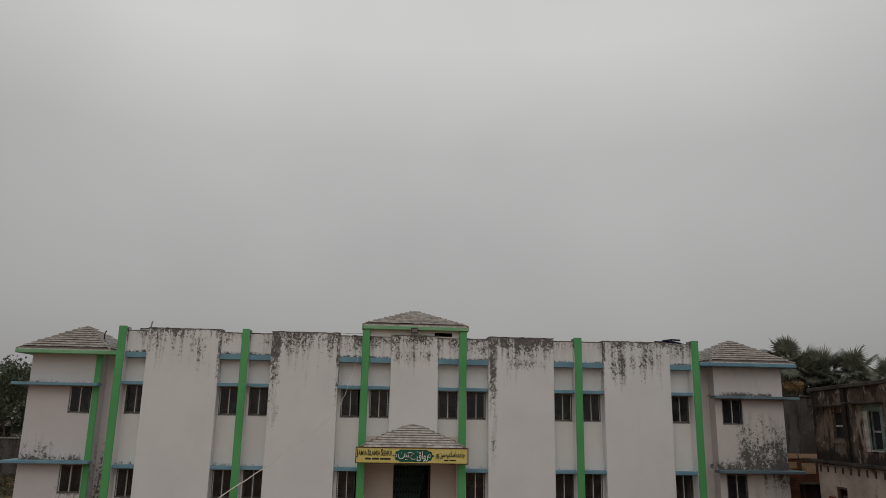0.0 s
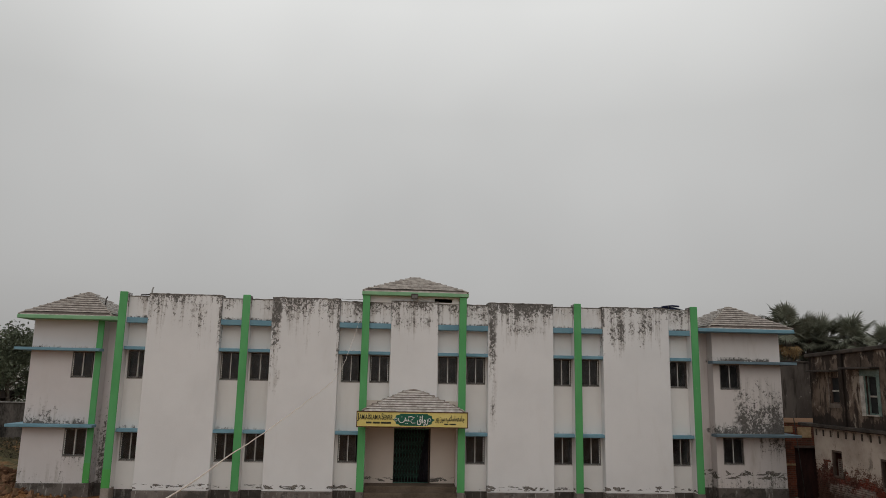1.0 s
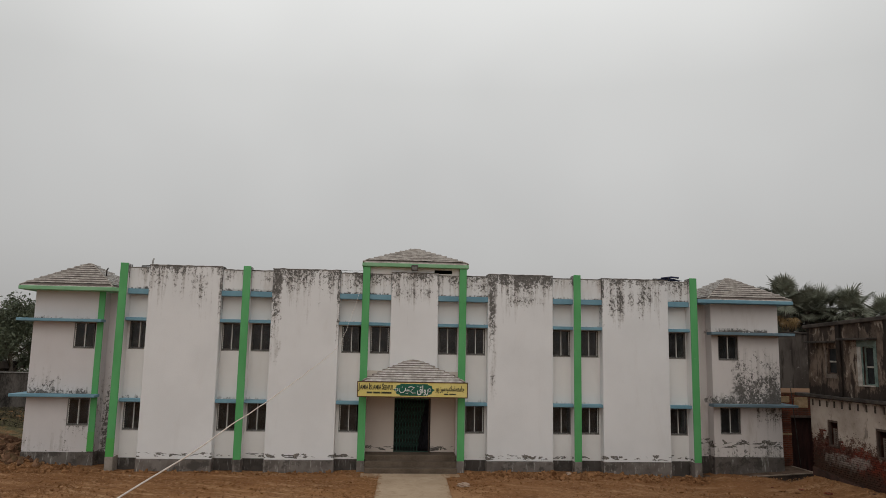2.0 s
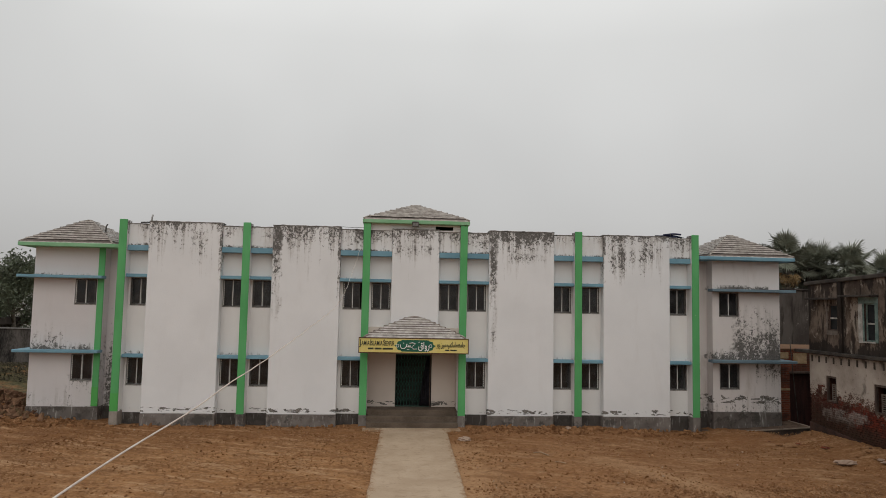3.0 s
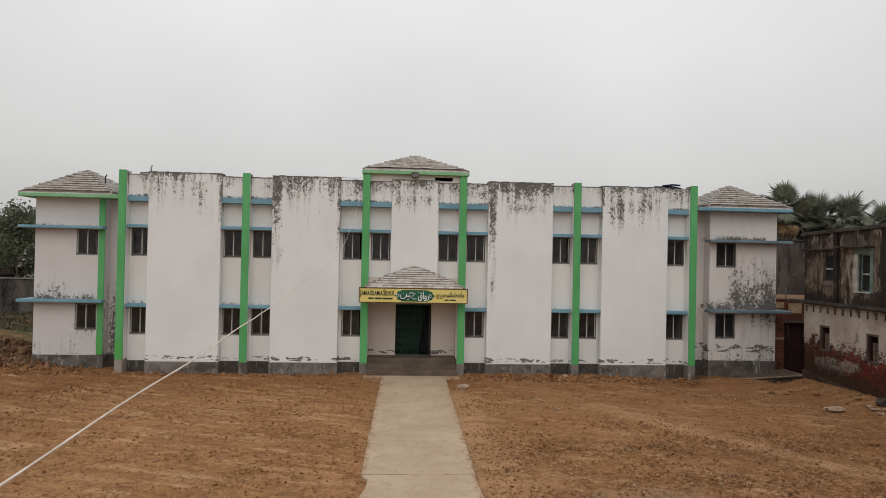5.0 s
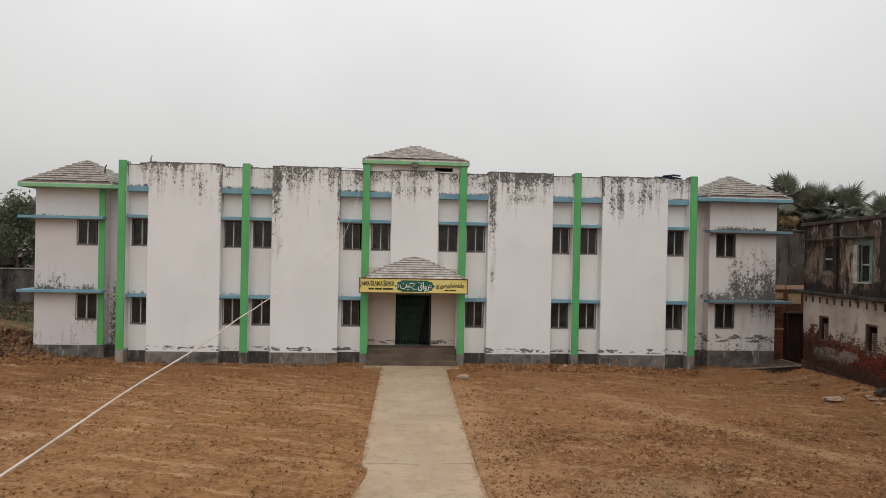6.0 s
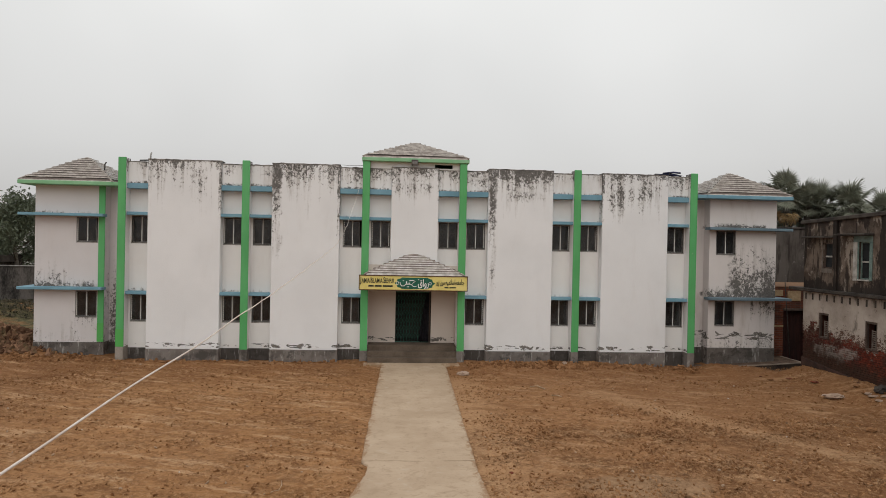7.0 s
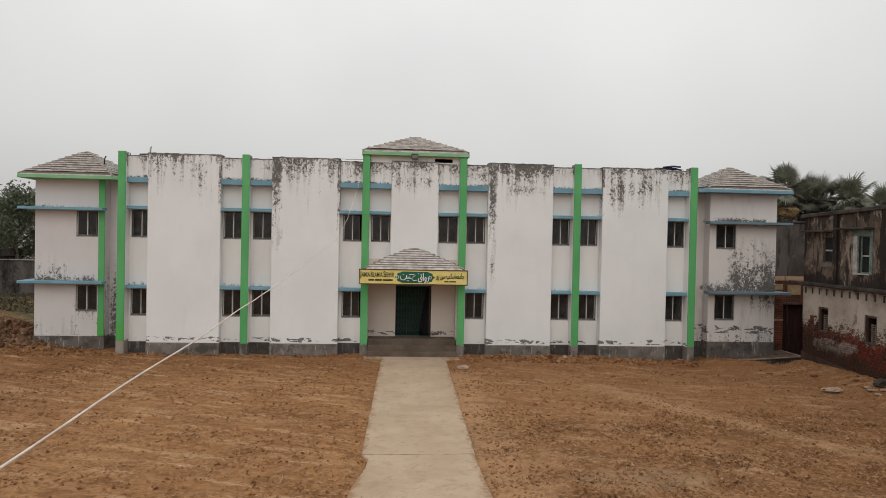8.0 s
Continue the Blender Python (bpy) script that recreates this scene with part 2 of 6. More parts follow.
M_WING_R = limewash("limewashed_wing_east", base=(0.675, 0.636, 0.622), zones=[(2.85, 5.55, 1.40, 0.15, 15.1, 17.6, 0.22), (2.85, 3.4, 1.15, 0.1, 14.0, 17.6, 0.05), (2.85, 3.75, 1.9, 0.0, 16.55, 17.6, 0.05), (5.85, 6.09, 1.75, 0.1, 14.4, 16.6, 0.3), (2.85, 5.4, 1.22, 0.65, 16.0, 17.6, 0.3), (2.6, 0.8, 1.0, 0.75, 15.9, 17.6, 0.15), (0.64, 2.0, 0.9, 0.8, 13.0, 17.6, 0.1)], peel=[(1.0, 1.42, 0.535), (0.62, 0.8, 0.56)], rain=0.65)
M_GREEN = gloss_paint("green_paint", (0.078, 0.345, 0.112), (0.11, 0.415, 0.152))
M_FASCIA = gloss_paint("pale_green_paint", (0.19, 0.42, 0.225), (0.26, 0.49, 0.29), 0.6)
M_CAP = plain("mouldy_coping", (0.05, 0.046, 0.042), (0.30, 0.28, 0.26), 3.5, 0.95, bump=0.5)
M_BLUE_DUSTY = gloss_paint("faded_blue_paint", (0.105, 0.155, 0.19), (0.15, 0.225, 0.27), 0.75)
M_BLUE = gloss_paint("blue_paint", (0.135, 0.28, 0.365), (0.185, 0.35, 0.44), 0.6)


def cement(name, damp):
    """damp: how far the render is darkened by damp and by painted recess shade, from 0 to 1."""
    n = Nodes(name, 0.9, 0.0, 0.2)
    big, fine = n.noise(1.6, 5), n.noise(30, 4)
    col = n.mix(n.step(big, 0.35, 0.65), (0.132, 0.113, 0.102), (0.212, 0.188, 0.172))
    splash = n.step(n.noise(1.0, 6, (11, 11, 1.6), 0.7), 0.56, 0.66)
    col = n.mix(n.op("MULTIPLY", splash, 0.6), col, (0.55, 0.53, 0.5))
    dark = n.step(n.noise(2.2, 8, None, 0.72), 0.50, 0.60)
    col = n.mix(n.op("MULTIPLY", dark, 0.75), col, (0.06, 0.055, 0.05))
    col = n.mix(0.75 * damp, col, n.mix(splash, (0.05, 0.044, 0.04), (0.17, 0.16, 0.15)))
    n.bump(fine, 0.5, 0.015)
    return n.done(col)


def concrete_path():
    n = Nodes("worn_concrete", 0.85, 0.0, 0.25)
    big, mid, fine = n.noise(0.6, 6, None, 0.6), n.noise(3.0, 8, None, 0.72, 0.5), n.noise(45, 4)
    col = n.mix(n.step(big, 0.3, 0.7), (0.40, 0.292, 0.200), (0.485, 0.366, 0.260))
    col = n.mix(n.op("MULTIPLY", n.step(mid, 0.52, 0.64), 0.6), col, (0.335, 0.24, 0.16))
    col = n.mix(n.op("MULTIPLY", n.step(mid, 0.44, 0.34), 0.4), col, (0.50, 0.415, 0.325))
    trowel = n.noise(1.0, 7, (3.0, 6.5, 1.0), 0.75, 0.7)
    col = n.mix(n.op("MULTIPLY", n.step(trowel, 0.56, 0.64), 0.28), col, (0.31, 0.225, 0.15))
    scuff = n.step(n.noise(1.0, 8, (3.0, 7.0, 1.0), 0.75, 0.8), 0.60, 0.66)
    col = n.mix(n.op("MULTIPLY", scuff, 0.6), col, (0.215, 0.155, 0.105))
    flecks = n.step(n.noise(16, 5, None, 0.7), 0.64, 0.69)
    col = n.mix(n.op("MULTIPLY", flecks, 0.7), col, (0.15, 0.10, 0.064))
    # earth trodden in from both edges
    lean = n.op("MULTIPLY", n.op("SUBTRACT", n.axis("Y"), 28.0), 0.032)
    middle = n.op("ABSOLUTE", n.op("SUBTRACT", n.op("SUBTRACT", n.axis("X"), lean), 1.24))
    spill = n.op("ADD", n.noise(4.0, 8, (1.0, 0.7, 1.0), 0.75, 0.6), n.step(middle, 0.85, 1.4, -0.12, 0.16))
    col = n.mix(n.op("MULTIPLY", n.step(spill, 0.57, 0.66), 0.75), col, (0.27, 0.15, 0.073))
    n.bump(n.op("ADD", n.op("MULTIPLY", fine, 0.4), n.op("ADD", mid, trowel)), 0.5, 0.02)
    return n.done(col)


def red_soil():
    n = Nodes("red_brown_soil", 0.97, 0.0, 0.1)
    big = n.noise(0.16, 5)
    mid = n.noise(0.9, 8, None, 0.7, 0.4)
    turn = n.tree.nodes.new("ShaderNodeVectorRotate")
    turn.rotation_type = "Z_AXIS"
    n.put(turn.inputs["Vector"], n.pos)
    turn.inputs["Angle"].default_value = radians(22)
    drag = n.tree.nodes.new("ShaderNodeVectorMath")
    drag.operation = "MULTIPLY"
    n.put(drag.inputs[0], turn.outputs[0])
    drag.inputs[1].default_value = (0.35, 2.6, 1.0)
    scrape = n.tree.nodes.new("ShaderNodeTexNoise")
    scrape.inputs["Scale"].default_value, scrape.inputs["Detail"].default_value, scrape.inputs["Roughness"].default_value = 1.0, 6.0, 0.65
    n.put(scrape.inputs["Vector"], drag.outputs[0])
    crumb, pit_shade = n.noise(7, 8, None, 0.75, 0.5), n.noise(28, 5, None, 0.7)
    side = n.step(n.op("ADD", n.axis("X"), n.op("MULTIPLY", big, 4.0)), 1.0, 6.0)
    calm = n.op("MULTIPLY", side, n.step(n.op("ADD", n.axis("Y"), n.op("MULTIPLY", big, 5.0)), 20.5, 23.5))
    worked = n.step(n.op("ADD", n.noise(0.5, 7, None, 0.7), n.op("MULTIPLY", n.op("SUBTRACT", side, n.op("MULTIPLY", calm, 2.5)), 0.05)), 0.42, 0.60, 0.3, 1.0)
    col = n.mix(n.step(big, 0.35, 0.65), n.mix(side, (0.30, 0.148, 0.062), (0.27, 0.134, 0.060)), n.mix(side, (0.355, 0.184, 0.083), (0.315, 0.162, 0.077)))
    wander = n.op("ADD", n.axis("X"), n.op("MULTIPLY", n.op("SUBTRACT", n.noise(0.3, 5), 0.5), 9.0))
    # soil darkened towards both sides to paint in lens falloff and shading
    side_dim = n.op("ADD", n.step(wander, 4.5, 10.0), n.step(wander, -6.0, -12.0))
    col = n.mix(n.op("MULTIPLY", side_dim, 0.55), col, (0.19, 0.092, 0.042))
    patch = n.noise(1.3, 8, (1.0, 1.5, 1.0), 0.72, 0.5)
    col = n.mix(n.op("MULTIPLY", n.step(patch, 0.50, 0.62), 0.5), col, (0.20, 0.10, 0.048))
    col = n.mix(n.op("MULTIPLY", n.step(patch, 0.45, 0.36), 0.35), col, (0.41, 0.245, 0.13))
    mottle = n.noise(4.6, 6, (1.0, 1.3, 1.0), 0.68, 0.6)
    col = n.mix(n.op("MULTIPLY", n.step(mottle, 0.51, 0.60), 0.5), col, (0.165, 0.078, 0.035))
    col = n.mix(n.op("MULTIPLY", n.step(mottle, 0.46, 0.38), 0.3), col, (0.43, 0.26, 0.14))
    along = n.op("ADD", n.op("MULTIPLY", n.op("SUBTRACT", n.axis("X"), 8.05), 0.85), n.op("MULTIPLY", n.op("SUBTRACT", n.axis("Y"), 21.47), 0.52))
    track = n.op("ABSOLUTE", n.op("ADD", along, n.op("MULTIPLY", n.op("SUBTRACT", n.noise(1.4, 6, None, 0.65), 0.5), 1.6)))
    track = n.op("MULTIPLY", n.step(track, 0.75, 0.15), n.step(n.axis("X"), 6.0, 8.5))
    col = n.mix(n.op("MULTIPLY", track, 0.6), col, (0.42, 0.255, 0.14))
    far = n.step(n.op("ADD", n.axis("Y"), n.op("MULTIPLY", n.op("SUBTRACT", n.noise(0.45, 6, None, 0.65), 0.5), 10.0)), 23.5, 28.0)
    col = n.mix(n.op("MULTIPLY", far, 0.6), col, (0.215, 0.098, 0.042))
    trodden = n.op("ADD", n.op("ABSOLUTE", n.op("SUBTRACT", n.axis("X"), 2.6)), n.op("MULTIPLY", n.op("SUBTRACT", n.noise(1.1, 6, None, 0.65), 0.5), 2.6))
    col = n.mix(n.op("MULTIPLY", n.step(trodden, 1.5, 0.2), n.step(n.axis("Y"), 27.0, 25.0, 0.0, 0.5)), col, (0.47, 0.285, 0.155))
    # pale strokes left by a blade, and the damp earth between them
    ragged = n.op("ADD", scrape.outputs[0], n.op("MULTIPLY", n.op("SUBTRACT", n.noise(9, 6, (1.0, 2.2, 1.0), 0.7), 0.5), 0.35))
    col = n.mix(n.op("MULTIPLY", n.step(ragged, 0.53, 0.67), n.step(side, 0.0, 1.0, 0.85, 0.5)), col, n.mix(side, (0.46, 0.285, 0.16), (0.42, 0.26, 0.145)))
    col = n.mix(n.op("MULTIPLY", n.step(ragged, 0.47, 0.33), 0.6), col, (0.185, 0.085, 0.036))
    dry = n.op("MULTIPLY", n.step(n.noise(0.8, 7, None, 0.7, 0.6), 0.56, 0.66), side)
    col = n.mix(n.op("MULTIPLY", dry, 0.35), col, (0.44, 0.28, 0.16))
    col = n.mix(n.op("MULTIPLY", n.step(mid, 0.46, 0.34), 0.35), col, (0.22, 0.10, 0.042))
    # crumb shading put into the colour: dark hollows, pale crests
    relief_tone = n.noise(8.5, 6, (1.0, 0.8, 1.0), 0.62, 0.6)
    col = n.mix(n.op("MULTIPLY", n.op("MULTIPLY", n.step(relief_tone, 0.545, 0.60), worked), 0.6), col, (0.15, 0.066, 0.028))
    col = n.mix(n.op("MULTIPLY", n.op("MULTIPLY", n.step(relief_tone, 0.45, 0.39), worked), 0.5), col, (0.50, 0.31, 0.17))
    # small dark pits painted for the shade among the crumbs
    col = n.mix(n.op("MULTIPLY", n.step(pit_shade, 0.57, 0.64), 0.42), col, (0.14, 0.064, 0.028))
    cx, cy = n.op("DIVIDE", n.op("SUBTRACT", n.axis("X"), 5.5), 2.0), n.op("DIVIDE", n.op("SUBTRACT", n.axis("Y"), 14.2), 0.8)
    hollow = n.op("ADD", n.op("ADD", n.op("MULTIPLY", cx, cx), n.op("MULTIPLY", cy, cy)), n.op("MULTIPLY", n.op("SUBTRACT", mid, 0.5), 3.0))
    col = n.mix(n.op("MULTIPLY", n.step(hollow, 1.1, 0.3), 0.5), col, (0.36, 0.24, 0.145))
    # dark cracks that also stand in for weak shade between clods
    vein = n.op("ABSOLUTE", n.op("SUBTRACT", n.noise(5.5, 6, None, 0.62, 0.5), 0.5))
    shaded_gaps = n.op("MULTIPLY", n.step(side, 0.0, 1.0, 0.4, 1.0), n.op("MULTIPLY", n.step(vein, 0.004, 0.026, 1.0, 0.0), n.step(n.op("SUBTRACT", n.noise(0.7, 6, None, 0.65), n.op("MULTIPLY", calm, 0.12)), 0.45, 0.58)))
    col = n.mix(n.op("MULTIPLY", shaded_gaps, 0.6), col, (0.145, 0.062, 0.025))
    mud = n.op("MULTIPLY", n.step(n.op("ADD", n.axis("X"), n.op("MULTIPLY", n.op("SUBTRACT", mid, 0.5), 1.5)), 15.4, 16.0), n.step(n.op("ADD", n.axis("Y"), n.op("MULTIPLY", n.op("SUBTRACT", mid, 0.5), 2.0)), 26.2, 27.0))
    col = n.mix(mud, col, (0.032, 0.022, 0.017))
    green = n.op("MULTIPLY", n.step(n.axis("X"), -12.5, -16.5), n.step(n.axis("Y"), 32.5, 35.0))
    green = n.op("MULTIPLY", green, n.step(n.noise(0.7, 6), 0.3, 0.55))
    col = n.mix(green, col, n.mix(n.step(crumb, 0.4, 0.6), (0.05, 0.048, 0.026), (0.12, 0.105, 0.055)))
    n.bump(n.op("SUBTRACT", n.op("ADD", n.op("MULTIPLY", n.op("ADD", crumb, n.op("MULTIPLY", relief_tone, -1.2)), worked), mid), n.op("MULTIPLY", shaded_gaps, 0.4)), 1.0, 0.045)
    return n.done(col)


def roof_tile(name, dust):
    """dust: how much pale dust lies on the tile's face, 0 to 1."""
    n = Nodes(name, 0.9, 0.0, 0.15)
    big, fine = n.noise(0.9, 5), n.noise(13, 6, None, 0.7)
    col = n.mix(n.step(big, 0.3, 0.7), (0.15, 0.117, 0.103), (0.225, 0.185, 0.162))
    col = n.mix(n.op("MULTIPLY", n.random(), 0.45), col, (0.24, 0.19, 0.17))
    col = n.mix(n.op("MULTIPLY", n.step(fine, 0.56, 0.68), 0.5), col, (0.48, 0.44, 0.395))
    col = n.mix(n.op("MULTIPLY", n.step(n.noise(2.4, 6), 0.6, 0.7), 0.6), col, (0.10, 0.085, 0.075))
    col = n.mix(1.0 - dust, col, n.mix(n.step(fine, 0.4, 0.65), (0.068, 0.052, 0.046), (0.135, 0.106, 0.094)))
    n.bump(fine, 0.5, 0.015)
    return n.done(col)


def old_wall(name, whitewash):
    """Old lime plaster of the brick house, dim light put into its upper tones; the lower storey keeps its whitewash."""
    n = Nodes(name, 0.93, 0.0, 0.12)
    big, mid, fine = n.noise(0.8, 6, None, 0.65), n.noise(2.6, 7, (1, 1, 0.45), 0.7, 0.4), n.noise(24, 4)
    if whitewash:
        col = n.mix(n.step(big, 0.35, 0.7), (0.43, 0.375, 0.33), (0.27, 0.228, 0.195))
        grime = n.step(n.op("ADD", mid, n.step(n.axis("Z"), 3.0, 3.5, 0.0, 0.16)), 0.56, 0.72)
        col = n.mix(n.op("MULTIPLY", grime, 0.8), col, (0.085, 0.07, 0.06))
        worn = n.op("ADD", n.noise(7.0, 8, (1, 1, 1.5), 0.78, 0.5), n.op("ADD", n.step(n.axis("Z"), 2.65, 1.7, -0.10, 0.09), n.op("MULTIPLY", n.op("SUBTRACT", big, 0.5), 0.35)))
        col = n.mix(n.op("MULTIPLY", n.step(worn, 0.54, 0.60), 0.9), col, (0.075, 0.036, 0.026))
    else:
        # plaster tones lowered for a low-light look, then streaked
        col = n.mix(n.step(big, 0.40, 0.60), (0.165, 0.128, 0.103), (0.068, 0.050, 0.040))
        col = n.mix(n.op("MULTIPLY", n.step(n.noise(1.7, 8, (1, 1, 0.55), 0.72, 0.5), 0.53, 0.59), 0.85), col, (0.29, 0.242, 0.203))
        col = n.mix(n.op("MULTIPLY", n.step(n.noise(2.4, 7, (1, 1, 0.2), 0.68, 0.3), 0.545, 0.60), 0.85), col, (0.026, 0.02, 0.018))
        # rain runs down beside the pilasters
        for y in (24.75, 22.3, 26.9):
            by = n.op("ABSOLUTE", n.op("SUBTRACT", n.axis("Y"), y))
            run = n.op("ADD", n.noise(1.8, 7, (1, 1, 0.3), 0.7, 0.3), n.step(by, 0.55, 0.0, -0.12, 0.12))
            col = n.mix(n.op("MULTIPLY", n.step(run, 0.53, 0.60), 0.9), col, (0.022, 0.018, 0.016))
        # blacker towards the cornice and the coping
        end_dark = n.step(n.op("ADD", n.noise(1.1, 7, (1, 1, 0.5), 0.72), n.op("ADD", n.step(n.axis("Z"), 4.25, 3.5, -0.04, 0.20), n.step(n.axis("Z"), 5.4, 6.1, -0.03, 0.10))), 0.55, 0.62)
        col = n.mix(n.op("MULTIPLY", end_dark, 0.9), col, (0.024, 0.019, 0.017))
    n.bump(n.op("ADD", fine, mid), 0.5, 0.02)
    return n.done(col)


def brick_mat():
    n = Nodes("old_red_brick", 0.93, 0.0, 0.12)
    r = n.random()
    fine = n.noise(30, 4)
    col = n.mix(r, n.mix(n.step(n.op("ADD", n.axis("Y"), n.op("MULTIPLY", n.noise(0.8, 4), 3.0)), 26.0, 24.6), (0.135, 0.028, 0.018), (0.165, 0.033, 0.018)), (0.088, 0.021, 0.014))
    dark = n.op("ADD", n.noise(1.2, 7, None, 0.7), n.step(n.axis("Y"), 22.4, 25.4, -0.03, 0.08))
    col = n.mix(n.op("MULTIPLY", n.step(dark, 0.47, 0.62), 0.75), col, (0.045, 0.021, 0.016))
    # whitewash left on one worn patch
    dy, dz = n.op("DIVIDE", n.op("SUBTRACT", n.axis("Y"), 24.8), 1.5), n.op("DIVIDE", n.op("SUBTRACT", n.axis("Z"), 1.22), 0.36)
    away = n.op("ADD", n.op("MULTIPLY", dy, dy), n.op("MULTIPLY", dz, dz))
    wash = n.op("ADD", n.noise(2.2, 6, None, 0.7), n.op("ADD", n.op("MULTIPLY", r, 0.12), n.step(away, 1.7, 0.0, -0.10, 0.17)))
    col = n.mix(n.op("MULTIPLY", n.step(wash, 0.58, 0.74), 0.75), col, (0.29, 0.25, 0.225))
    scraps = n.op("ADD", n.noise(8.0, 7, None, 0.75), n.step(n.axis("Z"), 0.9, 1.9, -0.04, 0.10))
    col = n.mix(n.op("MULTIPLY", n.step(scraps, 0.57, 0.64), 0.55), col, (0.16, 0.115, 0.09))
    col = n.mix(n.op("MULTIPLY", n.step(n.noise(5.0, 8, None, 0.75), 0.53, 0.62), 0.7), col, (0.03, 0.022, 0.019))
    # brown earth and soot splashed up the foot, deepest by the lane
    foot = n.op("ADD", n.op("SUBTRACT", n.axis("Z"), n.op("MULTIPLY", n.op("SUBTRACT", n.axis("Y"), 23.0), 0.10)), n.op("MULTIPLY", n.op("SUBTRACT", n.noise(1.9, 7, None, 0.7), 0.5), 1.5))
    col = n.mix(n.step(foot, 1.25, 0.65, 0.0, 0.88), col, (0.046, 0.028, 0.020))
    n.bump(fine, 0.5, 0.012)
    return n.done(col)


def leaf_mat(name, a, b, rough=0.55):
    n = Nodes(name, rough, 0.0, 0.35)
    f = n.op("ADD", n.op("MULTIPLY", n.island(), 0.6), n.op("MULTIPLY", n.random(), 0.4))
    n.bump(n.noise(20, 2), 0.1, 0.01)
    return n.done(n.mix(f, a, b))


def glass_mat():
    n = Nodes("dusty_window_glass", 0.12, 0.0, 0.5)
    n.set("Transmission Weight", 0.6)
    n.set("IOR", 1.45)
    dust = n.noise(2.5, 5)
    n.set("Roughness", n.step(dust, 0.3, 0.7, 0.06, 0.25))
    return n.done(n.mix(n.step(dust, 0.35, 0.7), (0.034, 0.035, 0.037), (0.085, 0.086, 0.088)))


M_CEMENT, M_PATH, M_SOIL, M_TILE = cement("grey_cement_render", 0.0), concrete_path(), red_soil(), roof_tile("weathered_roof_tile", 0.25)
M_CEMENT_STAINED = cement("stained_cement_render", 0.45)
# damp render, darkened further for the shade in the recessed bays
M_CEMENT_DAMP_SHADED = cement("damp_shaded_cement_render", 1.0)
M_TILE_DUSTY = roof_tile("dusty_roof_tile", 0.85)
# near-black colour for the shaded face below the apron kerb
M_FACE_SHADE = plain("shade_black_cement", (0.032, 0.022, 0.017), (0.075, 0.054, 0.041), 1.5, 0.85, bump=0.4)
M_PILLAR_FOOT = plain("bare_pale_cement", (0.22, 0.19, 0.16), (0.34, 0.30, 0.265), 2.5, 0.9, bump=0.4)
M_APRON = plain("earthy_cement", (0.06, 0.036, 0.024), (0.15, 0.10, 0.07), 2.2, 0.95, bump=0.5)
M_KERB = plain("dusty_pale_kerb", (0.20, 0.15, 0.115), (0.34, 0.27, 0.215), 2.5, 0.9, bump=0.4)
M_STEP = plain("step_cement", (0.085, 0.063, 0.046), (0.145, 0.11, 0.083), 1.5, 0.9, bump=0.4)
M_OLD_UP, M_OLD_LOW, M_BRICK = old_wall("dim_lime_plaster", False), old_wall("grimy_whitewash", True), brick_mat()
M_COPING = plain("blackened_cement", (0.024, 0.020, 0.018), (0.072, 0.060, 0.052), 2.0, 0.95, bump=0.5)
M_GLASS = glass_mat()
M_DULL_GLASS = plain("grimy_dark_glass", (0.010, 0.011, 0.012), (0.026, 0.028, 0.03), 3, 0.5, bump=0.05, spec=0.08)
M_FRAME = plain("grey_window_steel", (0.60, 0.59, 0.575), (0.74, 0.73, 0.715), 5, 0.55, 0.0, 0.15)
M_DARKFRAME = plain("brown_stained_timber", (0.05, 0.034, 0.027), (0.10, 0.07, 0.056), 6, 0.7, s=(1, 1, 0.2))
M_SILL = plain("dusty_sill", (0.20, 0.185, 0.172), (0.36, 0.34, 0.32), 6, 0.8)
M_WINFRAME = plain("grey_painted_steel", (0.085, 0.079, 0.075), (0.17, 0.16, 0.152), 6, 0.6)
# near-black plaster puts the rooms' lack of light into the colour
M_ROOM = plain("plaster_dark_as_unlit", (0.045, 0.042, 0.04), (0.075, 0.07, 0.065), 1.0, 0.95)
M_GATE = plain("dark_green_gate_steel", (0.032, 0.09, 0.07), (0.068, 0.15, 0.118), 8, 0.5, 0.3)
M_BLACK = plain("black_cloth", (0.01, 0.01, 0.013), (0.025, 0.022, 0.03), 5, 0.85)
M_YELLOW = plain("yellow_sign_face", (0.70, 0.58, 0.17), (0.76, 0.65, 0.25), 2, 0.5, bump=0.05)
M_SIGN_GREEN = plain("dark_green_sign_panel", (0.012, 0.10, 0.062), (0.018, 0.125, 0.08), 4, 0.5, bump=0.05)
M_SIGN_DARK = plain("dark_sign_paint", (0.03, 0.035, 0.02), (0.045, 0.045, 0.03), 6, 0.5, bump=0.05)
M_SIGN_WHITE = plain("white_sign_paint", (0.75, 0.76, 0.74), (0.82, 0.82, 0.8), 6, 0.5, bump=0.05)
M_SIGN_FRAME = plain("maroon_sign_frame", (0.07, 0.035, 0.02), (0.11, 0.05, 0.03), 6, 0.5, bump=0.05)
M_CABLE = plain("white_cable_sheath", (0.55, 0.45, 0.39), (0.72, 0.645, 0.59), 9, 0.6, bump=0.1)
M_LAMP = plain("dark_lamp_housing", (0.06, 0.055, 0.05), (0.1, 0.09, 0.085), 9, 0.5, 0.4)
M_LENS = plain("lamp_glass", (0.13, 0.125, 0.12), (0.22, 0.21, 0.2), 9, 0.2)
M_TANK = plain("black_blue_plastic", (0.012, 0.015, 0.04), (0.03, 0.035, 0.09), 4, 0.45)
M_COPING_PALE = plain("stained_pale_coping", (0.10, 0.094, 0.088), (0.24, 0.228, 0.215), 2.0, 0.9)
